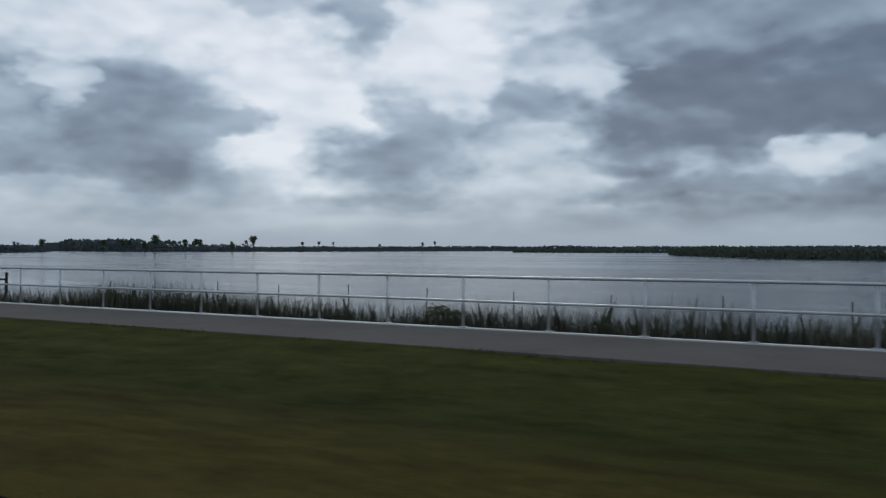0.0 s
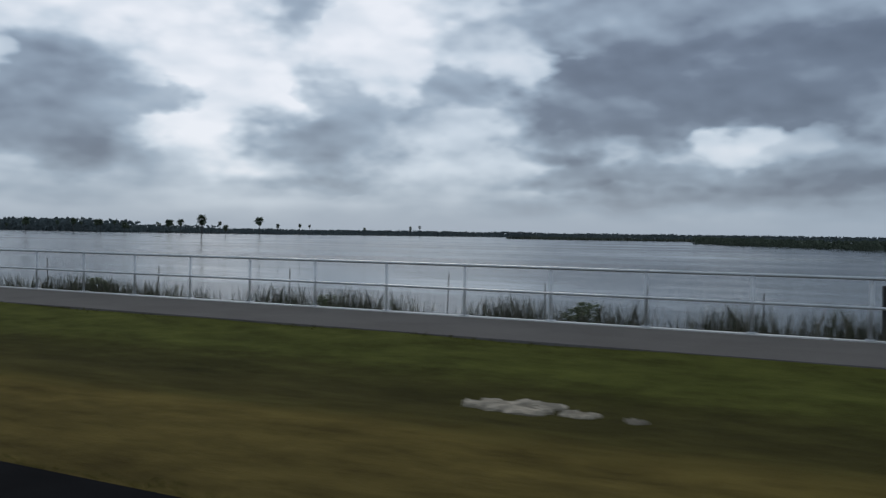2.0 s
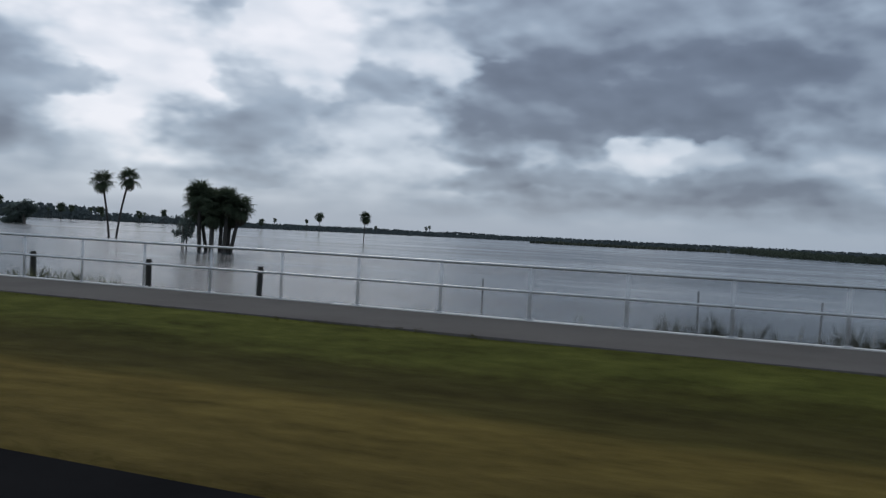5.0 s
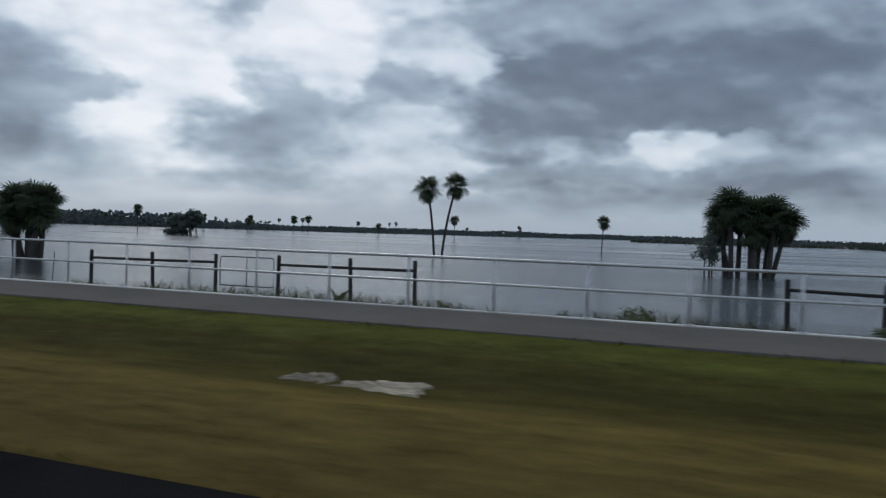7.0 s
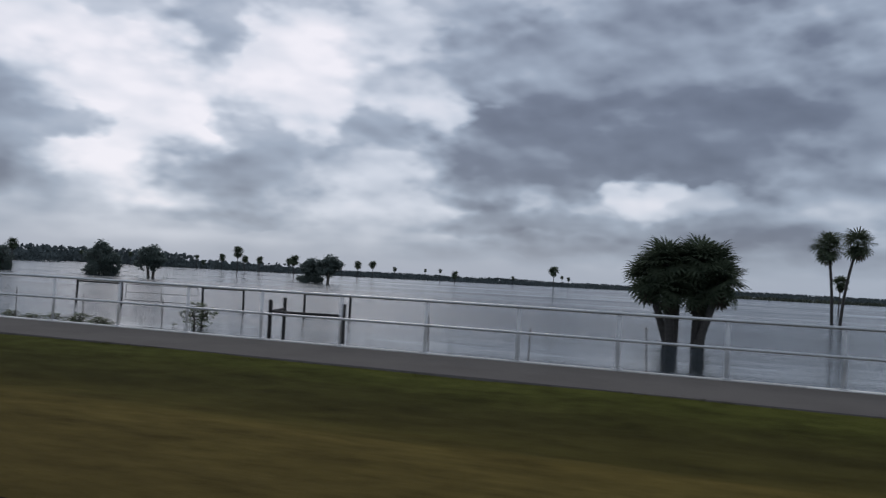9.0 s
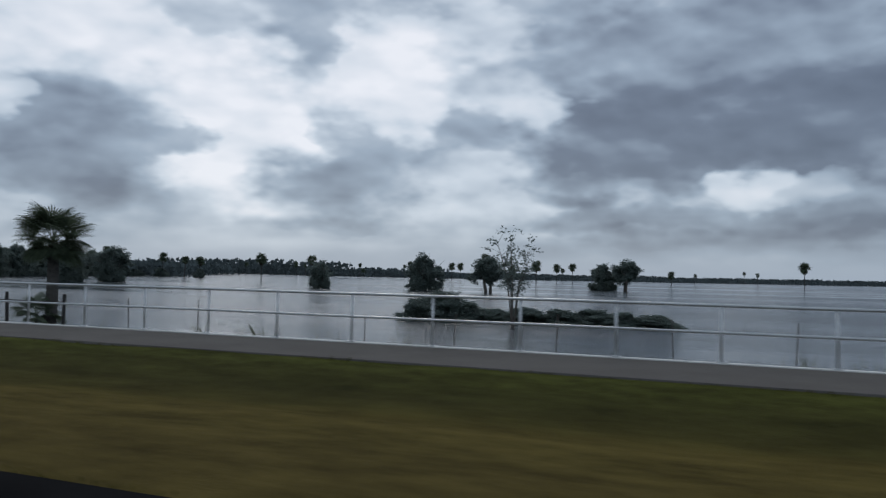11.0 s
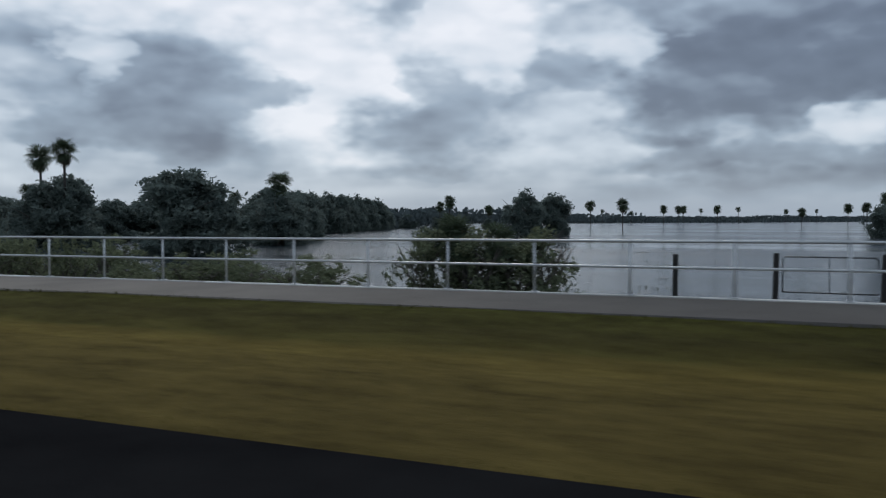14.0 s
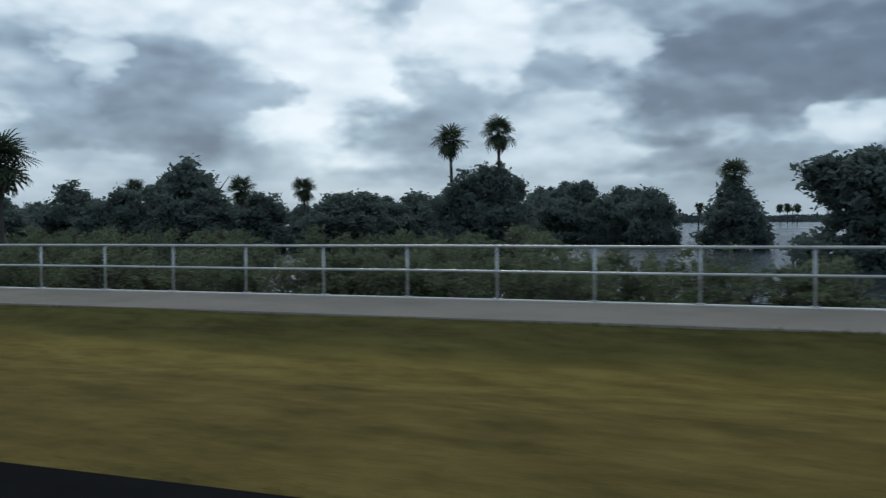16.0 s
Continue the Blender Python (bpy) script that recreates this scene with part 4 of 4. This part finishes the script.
# ---------------------------------------------------------------- far woods and marsh
def woods(name, line, height, depth, step, size, mat, label, seed, grass=False, count=10):
    """A belt of woodland along a line: an uneven bank of leaf masses, thicker towards the foot."""
    r = random.Random(seed)
    g = Geo()
    for (x0, y0), (x1, y1) in zip(line, line[1:]):
        ln = math.hypot(x1 - x0, y1 - y0)
        nx, ny = -(y1 - y0) / ln, (x1 - x0) / ln
        n = max(1, int(ln / step))
        prev = None
        for i in range(n + 1):
            t = i / n
            x, y = x0 + (x1 - x0) * t, y0 + (y1 - y0) * t
            h = height * (0.72 + 0.26 * noise.noise(Vector((x * 0.008, y * 0.008, seed))) + 0.07 * noise.noise(Vector((x * 0.05, y * 0.05, seed + 9))))
            h = max(h, height * 0.3)
            for _ in range(count):
                o = depth * r.random() ** 1.7
                c = Vector((x + nx * o + r.uniform(-step, step), y + ny * o + r.uniform(-step, step), WATER + h * r.uniform(0.04, 0.80)))
                s = size * r.uniform(0.6, 1.2)
                for _ in range(3):
                    a = Vector((r.gauss(0, 1), r.gauss(0, 1), r.gauss(0, 0.5))).normalized() * s
                    b = Vector((r.gauss(0, 0.3), r.gauss(0, 0.3), 1)).normalized() * s * (1.4 if grass else 0.75)
                    q = c + Vector((r.gauss(0, 0.4), r.gauss(0, 0.4), r.gauss(0, 0.2))) * s
                    g.add([q - a * 0.6 - b * 0.6, q + a * 0.6 - b * 0.6, q + a * 0.5 + b * 0.4, q + b * 0.55, q - a * 0.5 + b * 0.45], [(0, 1, 2, 3, 4)])
            top = WATER + h * 0.56
            cur = (Vector((x + nx * depth * 0.35, y + ny * depth * 0.35, WATER - 0.3)), Vector((x + nx * depth * 0.35, y + ny * depth * 0.35, top)))
            if prev:
                g.add([*prev, *cur], [(0, 2, 3, 1)])
            prev = cur
    return tagged(new(name, g.mesh(name, mat)), label, "woodland", kind="stuff")


woods("far_woodland", [(1200, 1500), (700, 1650), (0, 1750), (-700, 1750), (-1300, 1500), (-1700, 1100)][::-1], 12.5, 40, 7, 2.6, M_HAZY_WOODS, "low dark belt of far woodland on the horizon", 3, count=22)
woods("far_woodland", [(-560, 245), (-640, 330), (-700, 440), (-860, 560), (-1160, 800), (-1500, 1000)][::-1], 10.5, 30, 4, 1.7, M_HAZY_WOODS, "dark belt of woodland along the lake shore", 5, count=18)
woods("far_woodland", [(300, 150), (120, 190), (30, 222), (-30, 270), (-75, 350), (-105, 450), (-125, 600)][::-1], 5.0, 40, 2.6, 0.75, M_SCRUB, "low scrub woodland on a marshy spit", 8, count=30)
woods("marsh", [(-125, 590), (-200, 560), (-260, 585)][::-1], 1.6, 20, 3, 1.5, M_MARSH, "thin marsh grass at the tip of a spit", 9, True)
woods("far_woodland", [(-1400, 960), (-1000, 710), (-860, 640), (-700, 600)], 21.0, 50, 4, 3.0, M_HAZY_WOODS, "dark belt of woodland along the lake shore", 10)
woods("far_woodland", [(-704, 600), (-640, 612), (-590, 630)], 13.0, 50, 4, 2.4, M_HAZY_WOODS, "low end of a woodland belt along the lake shore", 12)
woods("marsh", [(-600, 628), (-533, 650), (-420, 800), (-250, 1000), (100, 1080), (500, 1000)], 5.6, 60, 5, 1.5, M_HAZY_WOODS, "low dark marsh edge across the water", 11, count=16)

# ---------------------------------------------------------------- reeds, weeds and shrubs behind the railing
def blades(name, spots, mat, label, category, seed, lean=0.35, width=0.012):
    """Upright blades from (x, y, z, height) spots."""
    r = random.Random(seed)
    g = Geo()
    for x, y, z, h in spots:
        a = r.uniform(0, 6.283)
        w = width * r.uniform(0.7, 1.4)
        dx, dy = math.cos(a) * w, math.sin(a) * w
        lx, ly = r.gauss(0, lean) * h, r.gauss(0, lean) * h
        g.add([(x - dx, y - dy, z), (x + dx, y + dy, z), (x + dx * 0.7 + lx * 0.35, y + dy * 0.7 + ly * 0.35, z + h * 0.6),
               (x + lx, y + ly, z + h), (x - dx * 0.7 + lx * 0.35, y - dy * 0.7 + ly * 0.35, z + h * 0.6)], [(0, 1, 2, 3, 4)])
    return tagged(new(name, g.mesh(name, mat)), label, category, kind="stuff")


r = random.Random(33)
spots, stalks = [], []
for _ in range(130000):
    s = r.uniform(-40, 130)
    y = 16.2 + abs(r.gauss(0, 1.6))
    patch = noise.noise(Vector((s * 0.16, y * 0.5, 2.0))) + 0.6 * noise.noise(Vector((s * 0.6, y, 5.0)))
    want = 0.62 if s < 14 else (-0.04 if s < 60 else -0.10)
    if patch + want < r.uniform(-0.1, 0.35):
        continue
    tall = (0.60 if s < 14 else 0.46 if s < 60 else 0.34) * (1 + 0.7 * patch)
    top = tall * r.uniform(0.15, 1.0) ** 1.5 - 0.05 * (y - 16)
    p = along(s, y, ground_z(y) - 0.05)
    (stalks if r.random() < (0.12 if s < 14 else 0.3) else spots).append((p.x, p.y, p.z, max(0.2, top - p.z)))
blades("dead_stalks", stalks, M_STALK, "pale dead stalks among the reeds", "reeds", 6, 0.10, 0.008)
blades("reeds", spots, M_REED, "dense dark reeds and dead stalks on the flooded bank", "reeds", 1, 0.15, 0.0065)
spots = []
for _ in range(36000):
    s = r.uniform(120, 372)
    y = 15.85 + abs(r.gauss(0, 0.5))
    patch = noise.noise(Vector((s * 0.22, y * 0.4, 12.0))) + 0.5 * noise.noise(Vector((s * 0.9, y, 15.0)))
    if patch < r.uniform(0.1, 0.5) - (0.5 if 158 < s < 203 else -0.1 if s < 203 else -0.6 if s < 258 else -0.25):
        continue
    p = along(s, y, ground_z(y) - 0.03)
    spots.append((p.x, p.y, p.z, max(0.10, r.uniform(0.05, 0.30) * (0.6 + patch) - p.z * 0.9)))
for _ in range(260):
    s, y = r.uniform(300, 388), 20 + abs(r.gauss(0, 12))
    if noise.noise(Vector((s * 0.12, y * 0.2, 31.0))) < 0.05:
        continue
    for _ in range(26):
        p = along(s + r.gauss(0, 0.5), y + r.gauss(0, 0.25), WATER - 0.1)
        spots.append((p.x, p.y, p.z, r.uniform(0.12, 0.28)))
for _ in range(90):
    s, y = r.uniform(335, 460), r.uniform(28, 120)
    half = r.uniform(2, 7)
    for _ in range(70):
        p = along(s + r.gauss(0, 0.5) * half, y + r.gauss(0, 0.5), WATER - 0.05)
        spots.append((p.x, p.y, p.z, r.uniform(0.08, 0.26)))
blades("weeds", spots, M_WEED, "sparse weeds along the back of the curb", "weeds", 2, 0.30, 0.008)

SHRUBS = []
for i, (hh, sp) in enumerate(((2.4, 1.7), (3.0, 1.9), (2.0, 2.1))):
    tm, cg_ = tree_meshes(80 + i, hh, sp, 6, 60, 24, 0.085, 0.0)
    cv = np.array(cg_.v)
    SHRUBS.append((tm, cg_.mesh("crown", M_LEAF2), float(np.percentile(cv[:, 2], 99.5)), float(np.percentile(np.abs(cv[:, 0]), 99.0))))


def shrub(s, y, top, width, kind, group, label="leafy green-brown shrub on the flooded bank", base=None):
    tm, cm, hh, sp = SHRUBS[kind % 3]
    p = along(s, y, max(ground_z(y), WATER) - 0.1 if base is None else base)
    thing = empty("shrub", pose(p.x, p.y, p.z, 0, 0, rng.uniform(0, 360)), label, "shrub", group)
    sc = Matrix.Diagonal((width / (2 * sp), width / (2 * sp), (top - p.z) / hh, 1))
    part("trunk", tm, thing, m=sc)
    part("crown", cm, thing, m=sc)


r = random.Random(55)
for s, y in ((388.2, 27.6), (389.4, 27.0), (390.6, 27.8), (391.8, 27.2), (389.0, 28.6), (390.8, 28.8), (387.4, 28.2)):
    shrub(s, y, r.uniform(0.5, 1.15), r.uniform(2.0, 2.6), r.randrange(3), "shrubs behind the railing", "dark leafy bush among the palmettos")
# sparse at first, then closing into a thicket; open water at the creek's mouth; thick again past it
for n_, s0, s1, y0, y1, z0, z1 in ((12, 391, 400, 17.2, 26, 0.0, 0.7), (18, 400, 411, 17.2, 26, 0.1, 0.9), (30, 411, 422, 17.2, 27, 0.4, 1.05),
                                   (26, 434, 450, 17.2, 21, 0.4, 0.95), (26, 448, 474, 17.2, 22, 0.4, 1.0), (14, 440, 470, 22, 27, 0.7, 1.3)):
    for _ in range(n_):
        shrub(r.uniform(s0, s1), r.uniform(y0, y1), r.uniform(z0, z1), r.uniform(1.5, 2.8), r.randrange(3), "shrubs behind the railing")
for _ in range(112):
    y = r.uniform(17.5, 52)
    s = r.uniform(434 + 0.35 * (y - 17), 520)
    shrub(s, y, r.uniform(-0.1, 0.85) + (0.5 if y > 30 else 0), r.uniform(2.0, 3.8), r.randrange(3), "shrubs behind the railing")
for s, y, top, w in ((419.0, 30.0, 0.9, 4.0), (420.5, 27.0, 0.7, 4.0), (412.0, 33.0, 0.6, 4.0)):
    shrub(s, y, top, w, 1, "shrubs behind the railing")
for s in (150.5, 158.0, 176.0, 179.5, 182.0, 188.0, 191.0):
    shrub(s, 16.6 + r.uniform(0, 0.9), r.uniform(-0.2, 0.12), r.uniform(0.6, 1.1), r.randrange(3), "low weeds behind the curb", "low leafy weed clump at the back of the curb")
shrub(171.9, 18.0, 0.28, 1.1, 0, "low weeds behind the curb", "rounded bright green bush at the water's edge")
shrub(179.2, 17.9, 0.15, 0.9, 1, "low weeds behind the curb", "yellowish weedy bush at the water's edge")
for s, y in ((242.6, 21.0), (243.6, 21.2), (244.6, 20.9), (245.7, 21.2), (246.8, 21.1), (269.8, 34.4), (271.0, 34.2), (272.2, 33.9), (273.4, 33.8), (274.6, 33.5)):
    shrub(s, y, WATER + r.uniform(0.28, 0.45), r.uniform(1.2, 1.7), r.randrange(3), "low weeds behind the curb", "low dark weed mat at the water's edge")
shrub(186.5, 18.2, 0.02, 1.5, 2, "low weeds behind the curb", "low rounded green bush at the water's edge")
for s in (2.0, 9.5, 14.0, 20.5, 27.0, 51.0, 58.0, 66.0):
    shrub(s, 17.2 + r.uniform(0, 1.4), r.uniform(0.0, 0.35), r.uniform(1.0, 1.9), r.randrange(3), "low weeds behind the curb", "dark leafy clump among the reeds")

# saw palmettos by the gate
for i, (s, y, z, sz) in enumerate(((389.2, 28.4, 0.6, 0.62), (388.0, 28.6, 0.2, 0.58), (390.6, 28.0, 0.9, 0.64), (391.8, 28.4, 0.5, 0.62), (388.8, 27.4, 0.1, 0.58), (391.2, 28.9, 1.0, 0.62), (390.0, 27.2, 0.2, 0.6))):
    p = along(s, y)
    thing = empty("palmetto", pose(p.x, p.y, WATER), "spiky saw palmetto with upright fans at the water's edge", "palmetto", "palmettos by the gate")
    part("stem", trunk_geo(z - WATER, 0.12, 0.10, (0, 0), 0, 5, 7).mesh("stem", M_TRUNK), thing)
    part("crown", crown("mid", 30, i % 4, 0, -40), thing, m=pose(0, 0, z - WATER, 0, 0, i * 50) @ Matrix.Scale(sz, 4))

# low bushy island with a thin half-bare sapling
def sapling(x, y, h, seed):
    r = random.Random(seed)
    g, lg = Geo(), Geo()
    for k in range(5):
        a = k * 1.256 + r.uniform(-0.3, 0.3)
        tip = Vector((math.cos(a) * 0.20 * h, math.sin(a) * 0.20 * h, h * r.uniform(0.75, 1.0)))
        mid = Vector((tip.x * 0.35, tip.y * 0.35, tip.z * 0.55))
        g.tube([(0, 0, -0.5), mid, tip], [0.06, 0.035, 0.01], 6)
        for _ in range(12):
            st = mid.lerp(tip, r.uniform(-0.3, 0.95))
            en = st + Vector((r.uniform(-0.6, 0.6), r.uniform(-0.6, 0.6), r.uniform(0.2, 0.8)))
            g.tube([st, en], [0.016, 0.005], 4)
            leaf_cloud(lg, en, (0.4, 0.4, 0.4), 3, 8, 0.11, r)
    thing = empty("sapling", pose(x, y, WATER), "thin half-bare sapling among flooded bushes", "tree")
    part("trunk", g.mesh("trunk", M_BARK), thing)
    part("crown", lg.mesh("crown", M_LEAF), thing)


sapling(-312.4, 53.5, 5.6, 4)
for i, (s, y, top, w) in enumerate(((315.5, 54.0, 0.2, 4.0), (313.8, 54.5, -0.5, 3.6), (311.8, 54.8, -0.9, 3.4), (309.8, 55.0, -0.75, 3.6), (307.8, 55.4, -0.8, 3.4), (305.8, 55.8, -0.75, 3.4), (303.8, 56.2, -0.9, 3.4), (301.6, 56.5, -1.0, 3.4), (316.5, 53.0, -0.3, 2.6))):
    p_ = along(s, y)
    tree(p_.x, p_.y, top, w * 1.15, 3, "low dark bush of a flooded islet", "flooded bushes of the islet", WATER - 0.3, i * 70, "bush", "bush")
shrub(265.6, 36.6, -0.45, 1.8, 1, "", "half-drowned bare bush in the water", WATER - 0.2)

# ---------------------------------------------------------------- on the verge
def cone(s, y, base, height, white, label):
    thing = empty("traffic_cone", at_road(s, y, base, 12), label, "traffic cone", "traffic cones")
    g = Geo()
    w = 0.19
    g.box((-w, -w, 0), (w, w, 0.035), 0, 0.012)
    part("foot", g.mesh("foot", M_BLACK), thing)
    g = Geo()
    r0, r1 = 0.135, 0.027
    lv = (0.03, 0.05, height * 0.62, height * 0.90, height)
    g.tube([(0, 0, z) for z in lv], [r0 * 1.1] + [r0 + (r1 - r0) * z / height for z in lv[1:]], 20)
    part("body", g.mesh("body", M_ORANGE, True), thing)
    if white:
        g = Geo()
        lv = (height * 0.60, height * 1.004)
        g.tube([(0, 0, z) for z in lv], [r0 + (r1 - r0) * z / height + 0.004 for z in lv], 20)
        part("collar", g.mesh("collar", M_WHITE, True), thing, "scuffed white band")


def slab(s, y, z, size, seed, turn=0.0, thick=0.09, mat=None, label="", name="concrete_slab", category="concrete slab", tilt=0.0):
    """A broken flat piece with a ragged outline and a worn top."""
    r = random.Random(seed)
    n = 40
    g = Geo()
    rim = []
    for i in range(n):
        a = 2 * math.pi * i / n
        k = 1 + r.uniform(-0.14, 0.10) + 0.16 * math.sin(3 * a + seed) + 0.10 * math.sin(7 * a + seed * 2)
        sq = 1 / max(abs(math.cos(a)), abs(math.sin(a))) ** 0.7
        rim.append((math.cos(a) * size[0] * 0.5 * k * sq, math.sin(a) * size[1] * 0.5 * k * sq))
    v = [(x, yy, -0.25) for x, yy in rim] + [(x, yy, thick * r.uniform(0.5, 1.0)) for x, yy in rim] \
        + [(x * 0.9, yy * 0.9, thick * r.uniform(0.7, 1.4)) for x, yy in rim] + [(x * 0.45, yy * 0.45, thick * r.uniform(0.5, 1.5)) for x, yy in rim] + [(0, 0, thick)]
    f = []
    for k in range(3):
        f += [(k * n + i, k * n + (i + 1) % n, (k + 1) * n + (i + 1) % n, (k + 1) * n + i) for i in range(n)]
    f += [(3 * n + i, 3 * n + (i + 1) % n, 4 * n) for i in range(n)]
    g.add(v, f)
    ob = new(name, g.mesh(name, mat or M_RUBBLE))
    ob.matrix_basis = at_road(s, y, z, turn) @ pose(0, 0, 0, tilt, 0, 0)
    return tagged(ob, label or "broken pale concrete slab lying in the grass", category)


slab(30.05, 7.65, -0.26, (1.35, 0.75), 3, 6)
cone(30.2, 7.55, -0.155, 0.78, False, "faded orange traffic cone with a black foot on a concrete slab")
cone(66.5, 7.6, -0.225, 0.90, True, "orange traffic cone with a scuffed white collar in the grass")
slab(49.15, 8.85, -0.32, (1.0, 0.62), 5, 4, 0.07)
slab(48.35, 8.8, -0.32, (0.42, 0.3), 6, -5, 0.06)
slab(47.7, 8.75, -0.32, (0.22, 0.2), 7, 10, 0.06)
slab(177.1, 7.95, -0.30, (1.15, 0.55), 8, 3, 0.16, M_TARP, "crumpled white plastic sheet lying in the swale", "plastic_sheet", "plastic sheet")
slab(189.15, 8.75, -0.35, (0.60, 0.60), 9, -8, 0.09)
slab(188.15, 8.65, -0.35, (1.08, 0.75), 10, 5, 0.08)

slab(364.35, 5.25, -0.03, (0.40, 0.12), 12, 8, 0.035, label="pale broken concrete fragment at the roadside")


def crumpled_bag(s, y, z):
    """A thin torn plastic bag, creased into ridges and lying half folded over itself."""
    r = random.Random(5)
    g = Geo()
    n, k = 13, 7
    for i in range(n):
        for j in range(k):
            u, v = i / (n - 1) - 0.5, j / (k - 1) - 0.5
            fold = 0.10 * abs(math.sin(u * 7 + v * 3)) + 0.05 * abs(math.sin(v * 11 - u * 4))
            g.v.append((u * 0.27 + r.uniform(-0.012, 0.012), v * 0.15 * (1 - 0.5 * abs(u)) + r.uniform(-0.012, 0.012), 0.01 + 0.6 * fold * (1 - abs(v)) + r.uniform(0, 0.012)))
    for i in range(n - 1):
        for j in range(k - 1):
            a = i * k + j
            g.f.append((a, a + k, a + k + 1, a + 1))
            g.m.append(0)
    ob = new("plastic_bag", g.mesh("plastic_bag", M_TEAL))
    ob.matrix_basis = at_road(s, y, z, 12)
    tagged(ob, "crumpled teal-green plastic bag on the road's grassy edge", "litter")


crumpled_bag(366.6, 4.20, 0.03)

# grass blades standing over the verge
r = random.Random(90)
spots = []
for _ in range(40000):
    s = r.uniform(-22, 470)
    y = r.choice((3.83 + abs(r.gauss(0, 0.10)), 12.83 - abs(r.gauss(0, 0.12))))
    p = along(s, y, ground_z(y) - 0.02)
    tall = 0.025 + 0.06 * max(0, noise.noise(Vector((s * 0.5, y * 1.2, 1.0))) + 0.25)
    spots.append((p.x, p.y, p.z, tall * r.uniform(0.6, 1.3) + 0.02))
blades("verge_grass", spots, M_TURF, "short uneven grass blades along the paving edges", "grass", 4, 0.5, 0.006)
